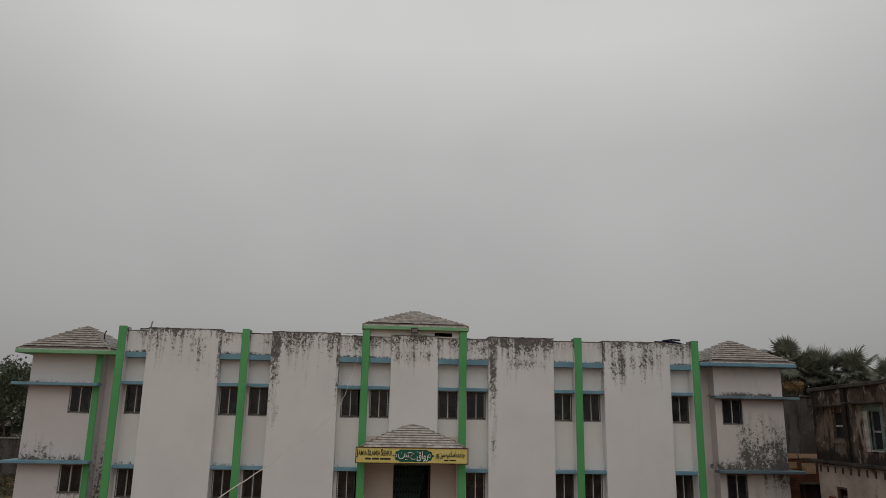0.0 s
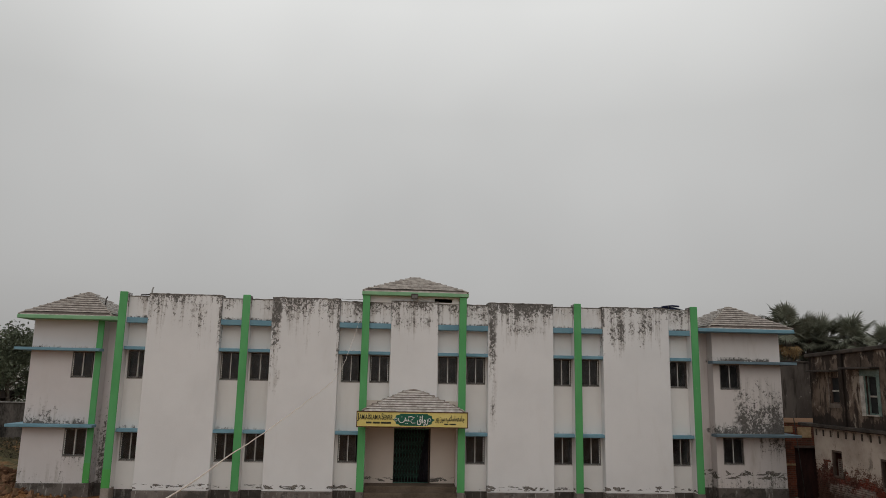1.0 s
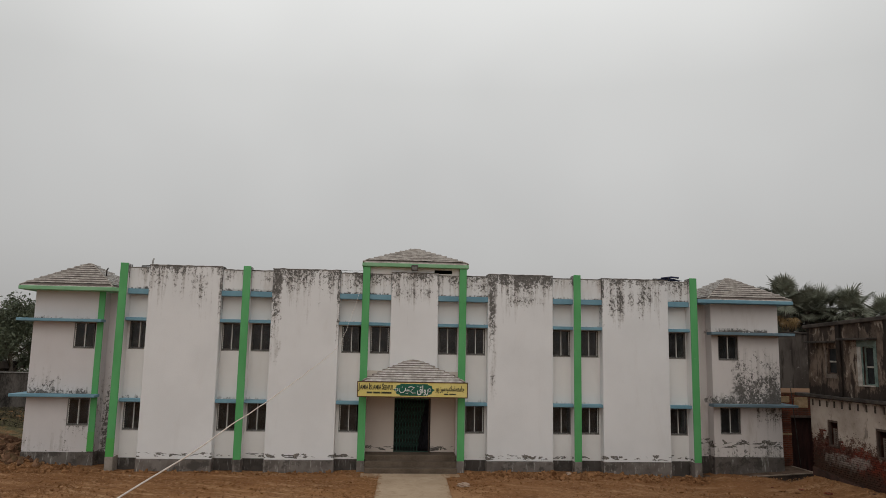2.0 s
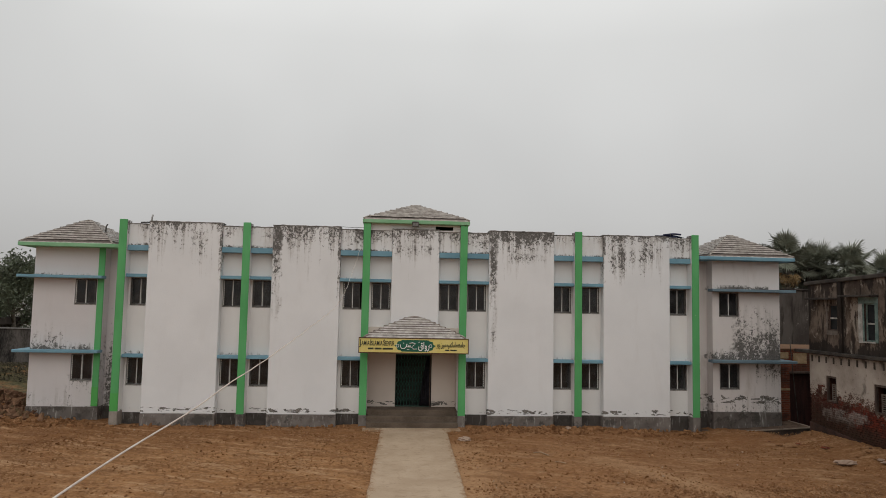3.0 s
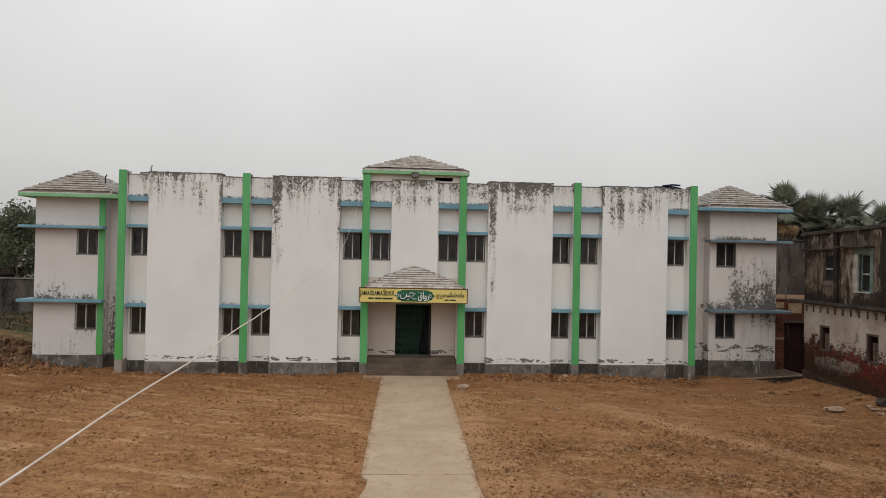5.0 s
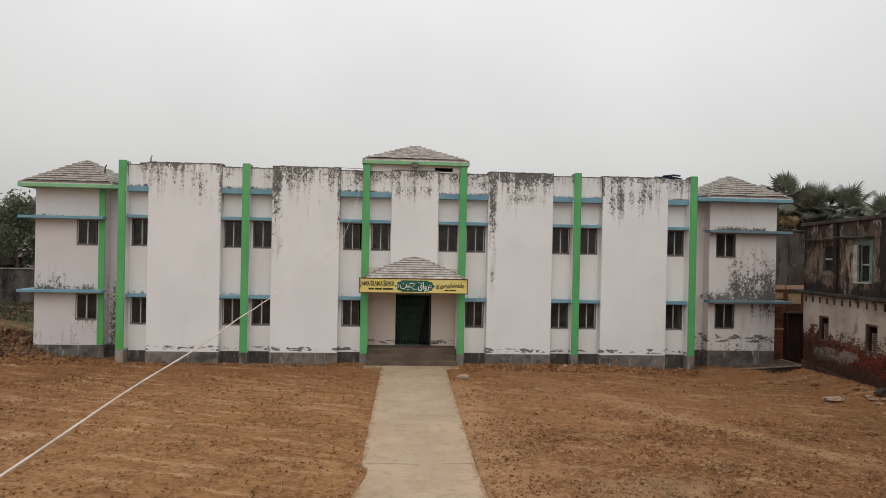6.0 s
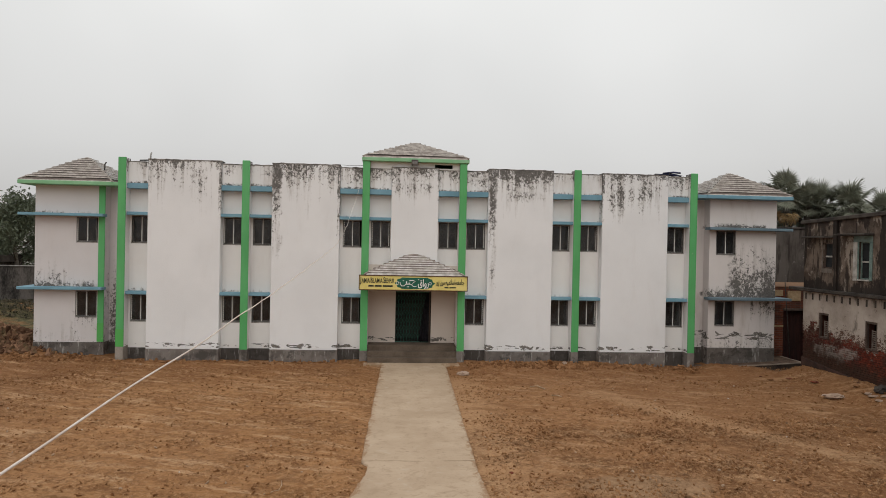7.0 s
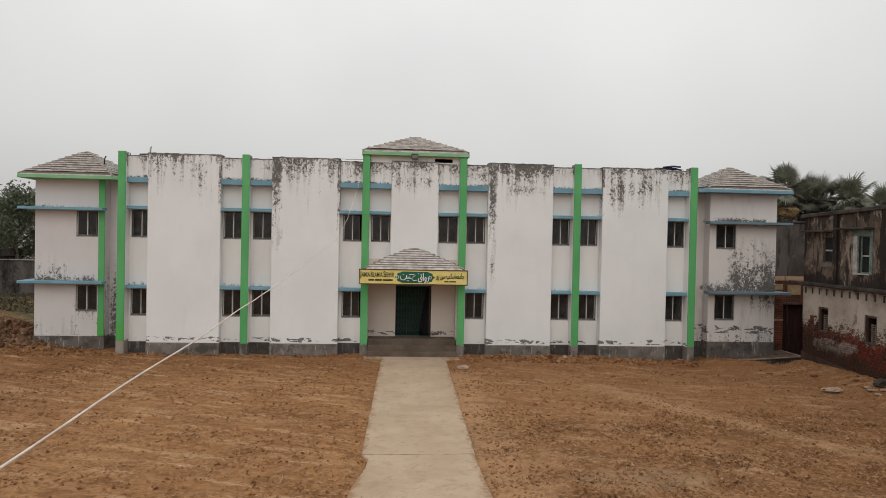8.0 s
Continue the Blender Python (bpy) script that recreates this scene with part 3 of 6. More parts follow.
M_PIPE = plain("grey_plastic_pipe", (0.35, 0.34, 0.33), (0.45, 0.44, 0.42), 6, 0.6)
M_STONE = plain("pale_cement_lump", (0.30, 0.205, 0.15), (0.46, 0.345, 0.265), 4, 0.95, bump=0.5)
M_DRYSTICK = plain("dry_pale_wood", (0.33, 0.235, 0.15), (0.46, 0.345, 0.235), 6, 0.9)
M_TURQ = plain("faded_turquoise_paint", (0.085, 0.135, 0.122), (0.18, 0.235, 0.215), 5, 0.8)
M_REVEAL = plain("grimy_pale_plaster", (0.26, 0.245, 0.225), (0.46, 0.44, 0.41), 4, 0.9)
M_TRUNK = plain("grey_brown_bark", (0.075, 0.062, 0.05), (0.14, 0.118, 0.096), 5, 0.95, bump=0.8, s=(1, 1, 3))
# leaf greens greyed and lightened to paint in distance haze
M_PALM_HAZY = leaf_mat("palm_leaf", (0.145, 0.156, 0.115), (0.26, 0.27, 0.208))
M_PALM_DRY = leaf_mat("dry_palm_leaf", (0.38, 0.26, 0.125), (0.24, 0.155, 0.075), 0.8)
# tree leaf tones lifted a little, haze put into the green
M_LEAF_HAZY = leaf_mat("broad_leaf", (0.075, 0.092, 0.058), (0.145, 0.168, 0.108))


def clod_mat():
    n = Nodes("earth_clod", 0.97, 0.0, 0.1)
    r = n.island()
    col = n.mix(n.step(r, 0.1, 0.85), (0.20, 0.097, 0.043), (0.33, 0.175, 0.083))
    col = n.mix(n.step(r, 0.93, 0.94), col, (0.37, 0.21, 0.105))
    col = n.mix(n.step(r, 0.988, 0.992), col, (0.36, 0.26, 0.18))
    n.bump(n.noise(16, 4), 0.6, 0.02)
    return n.done(col)


M_CLOD = clod_mat()


def damp_clod_mat():
    n = Nodes("damp_clod", 0.97, 0.0, 0.1)
    col = n.mix(n.island(), (0.16, 0.077, 0.035), (0.32, 0.167, 0.08))
    n.bump(n.noise(16, 4), 0.6, 0.02)
    return n.done(col)


M_DAMP_CLOD = damp_clod_mat()
M_YARD = plain("blackened_yard_wall", (0.012, 0.011, 0.010), (0.12, 0.106, 0.097), 1.1, 0.95, bump=0.5, s=(1, 1, 0.4))
M_FARWALL = plain("grey_distant_plaster", (0.085, 0.08, 0.075), (0.14, 0.13, 0.12), 0.5, 0.95)
M_PALEHOUSE = plain("pale_house_plaster", (0.5, 0.5, 0.48), (0.62, 0.61, 0.58), 0.5, 0.9)
M_TILE_LIP_DUSTY = plain("dusty_tile_edge", (0.40, 0.37, 0.345), (0.70, 0.67, 0.64), 5, 0.9, bump=0.4)
M_HIP = plain("pale_hip_mortar", (0.24, 0.205, 0.18), (0.46, 0.42, 0.385), 6, 0.9, bump=0.4)
M_TILE_LIP = plain("pale_tile_edge", (0.30, 0.268, 0.243), (0.57, 0.53, 0.49), 5, 0.9, bump=0.4)


def rubble_mat():
    n = Nodes("dark_rubble", 0.97, 0.0, 0.1)
    r = n.island()
    col = n.mix(r, (0.075, 0.039, 0.024), (0.27, 0.155, 0.095))
    col = n.mix(n.op("MULTIPLY", n.step(n.noise(3, 5), 0.5, 0.65), 0.5), col, (0.09, 0.08, 0.04))
    n.bump(n.noise(12, 5), 0.7, 0.03)
    return n.done(col)


M_RUBBLE = rubble_mat()


def far_brick():
    n = Nodes("shade_dark_brick_courses", 0.95, 0.0, 0.1)
    t = n.tree.nodes.new("ShaderNodeTexBrick")
    flat = n.tree.nodes.new("ShaderNodeCombineXYZ")
    n.put(flat.inputs[0], n.axis("X")), n.put(flat.inputs[1], n.axis("Z"))
    n.put(t.inputs["Vector"], flat.outputs[0])
    for key, value in (("Scale", 1.0), ("Brick Width", 0.24), ("Row Height", 0.08), ("Mortar Size", 0.008)):
        t.inputs[key].default_value = value
    # brick tones lowered to carry the shade of the lane
    t.inputs["Color1"].default_value, t.inputs["Color2"].default_value = (0.23, 0.062, 0.034, 1), (0.125, 0.038, 0.023, 1)
    t.inputs["Mortar"].default_value = (0.17, 0.11, 0.08, 1)
    dirt = n.step(n.noise(1.4, 6), 0.42, 0.62)
    n.bump(n.noise(20, 4), 0.5, 0.02)
    return n.done(n.mix(n.op("MULTIPLY", dirt, 0.6), t.outputs["Color"], (0.035, 0.027, 0.022)))


M_FARBRICK = far_brick()
M_OLD_DOOR = plain("dark_red_brown_timber", (0.018, 0.006, 0.005), (0.042, 0.013, 0.010), 5, 0.85, s=(1, 1, 0.2))
M_CREAM = plain("cream_plaster_band", (0.26, 0.17, 0.09), (0.46, 0.33, 0.20), 3, 0.95)


def grey_render():
    n = Nodes("dark_grey_render", 0.95, 0.0, 0.1)
    big, fine = n.noise(0.9, 6, (1, 1, 0.4), 0.65), n.noise(22, 4)
    col = n.mix(n.step(big, 0.35, 0.65), (0.052, 0.043, 0.038), (0.10, 0.086, 0.077))
    flakes = n.op("ADD", n.noise(2.6, 8, (1, 1, 0.7), 0.75, 0.5), n.step(n.axis("X"), 22.8, 24.4, -0.05, 0.05))
    col = n.mix(n.op("MULTIPLY", n.step(flakes, 0.56, 0.62), 0.6), col, (0.25, 0.22, 0.20))
    col = n.mix(n.op("MULTIPLY", n.step(n.noise(1.0, 6, (2.2, 2.2, 0.25), 0.65), 0.52, 0.62), 0.7), col, (0.022, 0.018, 0.016))
    n.bump(fine, 0.4, 0.015)
    return n.done(col)


M_GREYHOUSE = grey_render()
M_SURROUND = plain("stained_cement_surround", (0.10, 0.082, 0.07), (0.17, 0.145, 0.125), 5, 0.9, bump=0.4)
M_SHUTTER = plain("weathered_shutter", (0.095, 0.075, 0.062), (0.15, 0.122, 0.104), 8, 0.85)
M_OLD_BASE = plain("dark_brown_plinth", (0.024, 0.015, 0.012), (0.07, 0.036, 0.027), 2.2, 0.95, bump=0.5)
M_MORTAR = plain("old_lime_mortar", (0.05, 0.019, 0.014), (0.095, 0.038, 0.028), 6, 0.95, bump=0.5)
M_FRESH = gloss_paint("fresh_green_paint", (0.075, 0.355, 0.075), (0.10, 0.42, 0.11))


def bank_mat():
    n = Nodes("overgrown_rubble", 0.97, 0.0, 0.1)
    col = n.mix(n.island(), (0.035, 0.034, 0.022), (0.12, 0.10, 0.07))
    n.bump(n.noise(12, 5), 0.7, 0.03)
    return n.done(col)


M_BANK = bank_mat()

# ---- mesh helpers ----
rng = random.Random(7)


def box(x0, x1, y0, y1, z0, z1, worn=0.0, bm=None):
    """A box, its edges rounded by worn metres; added to bm where one is given."""
    b = bmesh.new()
    vs = [b.verts.new((x, y, z)) for z in (z0, z1) for y in (y0, y1) for x in (x0, x1)]
    for f in ((0, 2, 3, 1), (4, 5, 7, 6), (0, 1, 5, 4), (2, 6, 7, 3), (0, 4, 6, 2), (1, 3, 7, 5)):
        b.faces.new([vs[i] for i in f])
    if worn:
        bmesh.ops.bevel(b, geom=b.edges[:], offset=worn, segments=1, affect="EDGES")
    if bm is None:
        return b
    join(bm, b)
    return bm


def join(bm, other):
    tmp = bpy.data.meshes.new("tmp")
    other.to_mesh(tmp)
    other.free()
    bm.from_mesh(tmp)
    bpy.data.meshes.remove(tmp)
    return bm


def tube(points, radius, sides=8, taper=1.0):
    """A round bar along points."""
    b = bmesh.new()
    rings = []
    for i, p in enumerate(points):
        p = Vector(p)
        d = Vector(points[min(i + 1, len(points) - 1)]) - Vector(points[max(i - 1, 0)])
        q = d.to_track_quat("Z", "Y")
        r = radius * (1 + (taper - 1) * i / max(1, len(points) - 1))
        rings.append([b.verts.new(p + q @ Vector((r * math.cos(a), r * math.sin(a), 0))) for a in [2 * math.pi * k / sides for k in range(sides)]])
    for a, c in zip(rings, rings[1:]):
        for k in range(sides):
            f = b.faces.new((a[k], a[(k + 1) % sides], c[(k + 1) % sides], c[k]))
            f.smooth = True
    b.faces.new(rings[0][::-1]), b.faces.new(rings[-1])
    return b


def mesh_of(name, bm, mat):
    me = bpy.data.meshes.new(name)
    bm.to_mesh(me)
    bm.free()
    me.materials.append(mat)
    return me


def hang(name, me, parent, at=(0, 0, 0), label=""):
    """An object on the mesh me, as a part of parent."""
    ob = new(name, me)
    ob.location = at
    if parent:
        ob.parent = parent
        if parent.type == "EMPTY":
            ob.matrix_parent_inverse = Matrix.Translation(-parent.location)
    if label:
        ob["label"] = label
    return ob


def part(name, bm, mat, parent=None, label="", at=(0, 0, 0)):
    return hang(name, mesh_of(name, bm, mat), parent, at, label)


def thing(name, at, label, category, group="", kind=""):
    ob = new(name)
    ob.location = at
    ob.empty_display_size = 0.2
    return tagged(ob, label, category, group, kind)


def pierced(u0, u1, z0, z1, d0, d1, holes, along="x"):
    """A wall from u0 to u1 and z0 to z1, d0 to d1 thick, with the openings (u0, u1, z0, z1) cut through."""
    us = sorted({u0, u1, *[h[0] for h in holes], *[h[1] for h in holes]})
    zs = sorted({z0, z1, *[h[2] for h in holes], *[h[3] for h in holes]})

    def solid(i, j):
        if not (0 <= i < len(us) - 1 and 0 <= j < len(zs) - 1):
            return False
        u, z = (us[i] + us[i + 1]) / 2, (zs[j] + zs[j + 1]) / 2
        return not any(h[0] < u < h[1] and h[2] < z < h[3] for h in holes)

    b = bmesh.new()
    memo = {}

    def v(i, j, d):
        if (i, j, d) not in memo:
            p = (us[i], d, zs[j]) if along == "x" else (d, us[i], zs[j])
            memo[(i, j, d)] = b.verts.new(p)
        return memo[(i, j, d)]

    for i in range(len(us) - 1):
        for j in range(len(zs) - 1):
            if not solid(i, j):
                continue
            b.faces.new((v(i, j, d0), v(i + 1, j, d0), v(i + 1, j + 1, d0), v(i, j + 1, d0)))
            b.faces.new((v(i, j, d1), v(i, j + 1, d1), v(i + 1, j + 1, d1), v(i + 1, j, d1)))
            for di, dj, a, c in ((-1, 0, (0, 0), (0, 1)), (1, 0, (1, 1), (1, 0)), (0, -1, (1, 0), (0, 0)), (0, 1, (0, 1), (1, 1))):
                if not solid(i + di, j + dj):
                    b.faces.new((v(i + a[0], j + a[1], d0), v(i + c[0], j + c[1], d0), v(i + c[0], j + c[1], d1), v(i + a[0], j + a[1], d1)))
    bmesh.ops.recalc_face_normals(b, faces=b.faces[:])
    return b


def lump(size, seed, flat=0.7, level=1, jag=0.22):
    """An uneven stone of about that size."""
    b = bmesh.new()
    bmesh.ops.create_icosphere(b, subdivisions=level + 1, radius=0.5)
    r = random.Random(seed)
    sx, sy = r.uniform(0.7, 1.3), r.uniform(0.7, 1.3)
    for v in b.verts:
        k = size * (1 + r.uniform(-jag, jag))
        v.co = Vector((v.co.x * k * sx, v.co.y * k * sy, v.co.z * k * flat))
    return b


def ragged_cap(x0, x1, y0, y1, z):
    """A thin crumbling mortar cap on a wall top."""
    b = bmesh.new()
    n = max(3, int((x1 - x0) / 0.09))
    rows = []
    for i in range(n + 1):
        x = x0 + (x1 - x0) * i / n
        h = 0.022 + 0.028 * noise.noise((x * 3.7, 2.0, z)) + 0.016 * noise.noise((x * 11, 5.0, z))
        d = 0.025 * noise.noise((x * 5, 9.0, z))
        rows.append([b.verts.new(p) for p in ((x, y0, z - 0.02 + d), (x, y0, z + max(0.014, h)), (x, y1, z + max(0.014, h)), (x, y1, z - 0.02))])
    for p, q in zip(rows, rows[1:]):
        for k in range(4):
            b.faces.new((p[k], q[k], q[(k + 1) % 4], p[(k + 1) % 4]))
    b.faces.new(rows[0]), b.faces.new(rows[-1][::-1])
    bmesh.ops.recalc_face_normals(b, faces=b.faces[:])
    return b


def smooth_step(x, a, b):
    t = min(1.0, max(0.0, (x - a) / (b - a)))
    return t * t * (3 - 2 * t)


# ---- the ground: one sheet to the horizon ----
def path_left(y):
    return -0.06 + (y - 28) * 0.031 + 0.17 * smooth_step(-y, -16.0, -15.7) - 0.26 * smooth_step(-y, -15.6, -13.4)


def path_right(y):
    return 2.54 + (y - 28) * 0.033 + 0.08 * smooth_step(-y, -15.6, -13.0)


def ground_z(x, y):
    z = -0.17 * smooth_step(x, 8.5, 12.5) * smooth_step(y, 22, 28)
    z += 1.0 * math.exp(-((x + 16.7) / 2.0) ** 2 - ((y - 31.9) / 1.4) ** 2)
    z += 0.28 * math.exp(-((x + 14.2) / 1.1) ** 2 - ((y - 30.0) / 0.5) ** 2)
    z += 0.9 * smooth_step(-x, 17, 22) * smooth_step(y, 38, 45) * (1 - smooth_step(y, 46, 60))
    z += 0.14 * smooth_step(x, 12, 15) * smooth_step(y, 21, 24) * smooth_step(-y, -28.8, -27.8)
    z += 0.40 * smooth_step(x, 14.7, 16.4) * smooth_step(y, 10, 21) * smooth_step(-y, -27.6, -26.4)
    z -= 0.25 * smooth_step(x, 15.3, 16.3) * smooth_step(y, 27.6, 28.8) * (1 - smooth_step(y, 40, 60))
    z += 0.10 * smooth_step(x, 13.2, 14.6) * smooth_step(y, 26.6, 28.5)
    away = max(path_left(y) - x, x - path_right(y))
    rough = smooth_step(away, -0.1, 0.7) if -5 < y < 29.5 else 1.0
    n = noise.noise((x * 0.35, y * 0.35, 0.3)) * 0.06 + noise.noise((x * 1.3, y * 1.3, 4.0)) * 0.035 + noise.noise((x * 4.2, y * 4.2, 9.0)) * 0.022
    if 9 < y < 34 and -20 < x < 21:
        # crumbly dug earth on one side, long shallow scrapes on the other
        dug = smooth_step(noise.noise((x * 0.4, y * 0.5, 16)) + 0.6 * noise.noise((x * 1.3, y * 1.7, 26)), -0.35, 0.4) * (0.35 + 0.65 * smooth_step(x, 0, 4))
        n += dug * (1 + 0.7 * smooth_step(-y, -20, -17)) * (0.034 * noise.noise((x * 6.5, y * 6.5, 19)) + 0.026 * noise.noise((x * 12, y * 12, 29)))
        n += 0.022 * noise.noise((x * 0.55 + y * 0.2, y * 3.4 - x * 1.2, 39)) * (1 - 0.6 * smooth_step(x, 0, 4))
    bank = 0.10 * math.exp(-((y - 28.6) / 0.5) ** 2) * (1 if x > 3.4 else 0.35 if x < -1.2 else 0) * (0.6 + noise.noise((x * 1.7, 0, 2)))
    n -= 0.05 * math.exp(-((x - path_right(y) - 0.05) / 0.05) ** 2) if y < 28.7 else 0
    if 28.2 < y < 29.3:
        rough *= 1 - smooth_step(x, -1.1, -0.8) * smooth_step(-x, -3.5, -3.15) * smooth_step(y, 28.3, 28.55)
    return z + (n + bank) * rough + 0.015 * rough - 0.035 * (1 - rough)


def spaced(a, b, step, far):
    inner = list(np.arange(a, b + step / 2, step))
    out, d = [], step
    lo, hi = [], []
    x = a
    while x > -far:
        d *= 1.35
        x -= d
        lo.append(x)
    d, x = step, b
    while x < far:
        d *= 1.35
        x += d
        hi.append(x)
    return lo[::-1] + inner + hi


def build_ground():
    xs, ys = spaced(-18, 18, 0.075, 1500), spaced(12, 30.0, 0.075, 1500)
    verts = [(x, y, ground_z(x, y) if abs(x) < 90 and -60 < y < 120 else 0.0) for y in ys for x in xs]
    w = len(xs)
    faces = [(j * w + i, j * w + i + 1, (j + 1) * w + i + 1, (j + 1) * w + i) for j in range(len(ys) - 1) for i in range(w - 1)]
    me = bpy.data.meshes.new("ground")
    me.from_pydata(verts, [], faces)
    me.materials.append(M_SOIL)
    me.polygons.foreach_set("use_smooth", [True] * len(me.polygons))
    return tagged(new("ground", me), "bare red-brown earth yard, rough and dug over", "ground", kind="structure")


build_ground()


def build_path():
    """Cast concrete in slabs with uneven edges, a wandering crack between each two."""
    root = thing("concrete_path", (1.2, 20, 0.0), "worn beige concrete path leading to the entrance steps", "path", kind="structure")
    cuts = [28.75, 15.98, 6.0, 2.2]

    def bend(x, y):
        near = max(0.0, 1 - abs(y - 15.98) / 0.6)
        return y + near * (0.10 * noise.noise((x * 1.9, 4.0, 0)) + 0.05 * noise.noise((x * 7, 8.0, 0)) + 0.03 * noise.noise((x * 19, 1.0, 0)))

    for a, b in zip(cuts, cuts[1:]):
        bm = bmesh.new()
        rows, y = [], a - 0.008
        while y > b + 0.008:
            jl, jr = noise.noise((y * 1.1, 3, 0)) * 0.04 + noise.noise((y * 5, 9, 0)) * 0.03 + noise.noise((y * 14, 2, 0)) * 0.03, noise.noise((y * 0.8, 7, 0)) * 0.014 + noise.noise((y * 6, 1, 0)) * 0.018 + noise.noise((y * 15, 6, 0)) * 0.012
            l, r = path_left(y) + jl, path_right(y) + jr
            flat = [(l + 0.03 + (r - l - 0.06) * k / 24) for k in range(25)]
            across = [(l - 0.02, -0.12), (l, 0.008), *[(x, 0.022 + 0.006 * noise.noise((x * 1.2, y * 1.2, 3))) for x in flat], (r, 0.008), (r + 0.02, -0.12)]
            rows.append([bm.verts.new((x, bend(x, y), z)) for x, z in across])
            y -= 0.06
        for p, q in zip(rows, rows[1:]):
            for k in range(len(p) - 1):
                bm.faces.new((p[k], q[k], q[k + 1], p[k + 1]))
        bm.faces.new(rows[0][::-1]), bm.faces.new(rows[-1])
        bmesh.ops.recalc_face_normals(bm, faces=bm.faces[:])
        part("slab", bm, M_PATH, root)
    part("apron_slab", box(-0.76, 3.12, 28.52, 29.075, -0.12, 0.03, 0.015), M_PATH, root)


build_path()

# ---- the white two-storey building ----
PILLARS = (-10.48, -5.63, -0.79, 3.21, 8.05, 13.10)
PANELS = ((-9.50, -6.63, 8.09), (-4.60, -1.86, 8.07), (0.25, 2.20, 8.05), (4.29, 7.03, 8.08), (9.15, 12.01, 8.03))
UPPER = (-9.87, -6.21, -5.02, -1.34, -0.17, 2.66, 3.84, 7.49, 8.70, 12.53)
LOWER = (-9.87, -6.21, -5.02, -1.34, 3.84, 7.49, 8.70, 12.53)
FRONT, WALL = 29.45, 29.90
school = thing("school_building", (1.2, 35, 0), "white limewashed two-storey building with green pillars and blue sunshades, mould-stained", "building")


def window_meshes(w, h):
    f = bmesh.new()
    t = 0.032
    for x0, x1, z0, z1 in ((-w / 2, -w / 2 + t, 0, h), (w / 2 - t, w / 2, 0, h), (-w / 2 + t, w / 2 - t, 0, t), (-w / 2 + t, w / 2 - t, h - t, h)):
        box(x0, x1, 0.05, 0.11, z0, z1, 0.004, f)
    mull = box(-0.014, 0.014, 0.045, 0.10, t, h - t, 0.003)
    pane = box(0.0, w / 2 - 0.075, 0.0, 0.006, 0.0, h - 0.13)
    sash = bmesh.new()
    sw, sh = w / 2 - 0.067, h - 0.09
    for x0, x1, z0, z1 in ((0, 0.02, 0, sh), (sw - 0.02, sw, 0, sh), (0.02, sw - 0.02, 0, 0.02), (0.02, sw - 0.02, sh - 0.02, sh)):
        box(x0, x1, 0, 0.025, z0, z1, 0.0, sash)
    sill = box(-w / 2, w / 2, -0.012, 0.05, -0.03, 0.0, 0.006)
    bar = tube([(0, 0.14, 0.01), (0, 0.14, h - 0.01)], 0.007, 5)
    edge = bmesh.new()
    rows = []
    for k in range(23):
        z = 0.05 + (h - 0.1) * k / 22
        d = 0.036 if k % 2 else 0.008
        rows.append([edge.verts.new(p) for p in ((0, 0.03, z), (d, 0.03, z), (d, 0.05, z), (0, 0.05, z))])
    for p, q in zip(rows, rows[1:]):
        for k in range(4):
            edge.faces.new((p[k], p[(k + 1) % 4], q[(k + 1) % 4], q[k]))
    edge.faces.new(rows[0][::-1]), edge.faces.new(rows[-1])
    bmesh.ops.recalc_face_normals(edge, faces=edge.faces[:])
    return dict(frame=mesh_of("frame", f, M_WINFRAME), mullion=mesh_of("mullion", mull, M_FRAME), pane=mesh_of("pane", pane, M_GLASS),
                sash=mesh_of("sash", sash, M_WINFRAME), sill=mesh_of("sill", sill, M_SILL), bar=mesh_of("security_bar", bar, M_WINFRAME), edge=mesh_of("louvre_edge", edge, M_FRAME), w=w, h=h)


def add_window(m, parent, x, y, z, slide=0.0, edges="both"):
    """slide: how far the second sash is pushed open behind the first, in metres."""
    win = hang("window", m["frame"], parent, (x, y, z))
    hang("mullion", m["mullion"], win)
    hang("sill", m["sill"], win, (0, 0, 0))
    for k in range(1, 6):
        hang("security_bar", m["bar"], win, (m["w"] * (k / 6 - 0.5), 0, 0))
    if edges in ("left", "both"):
        hang("louvre_edge", m["edge"], win, (-m["w"] / 2 + 0.034, 0, 0))
    if edges in ("right", "both"):
        hang("louvre_edge", m["edge"], win, (m["w"] / 2 - 0.072, 0, 0))
    for x0, dy in ((-m["w"] / 2 + 0.047, 0.06), (0.02 - slide, 0.09)):
        sash = hang("sash", m["sash"], win, (x0, dy, 0.045))
        pane = hang("pane", m["pane"], win, (x0 + 0.004, dy + 0.008, 0.065))
        pane.visible_shadow = False
    return win


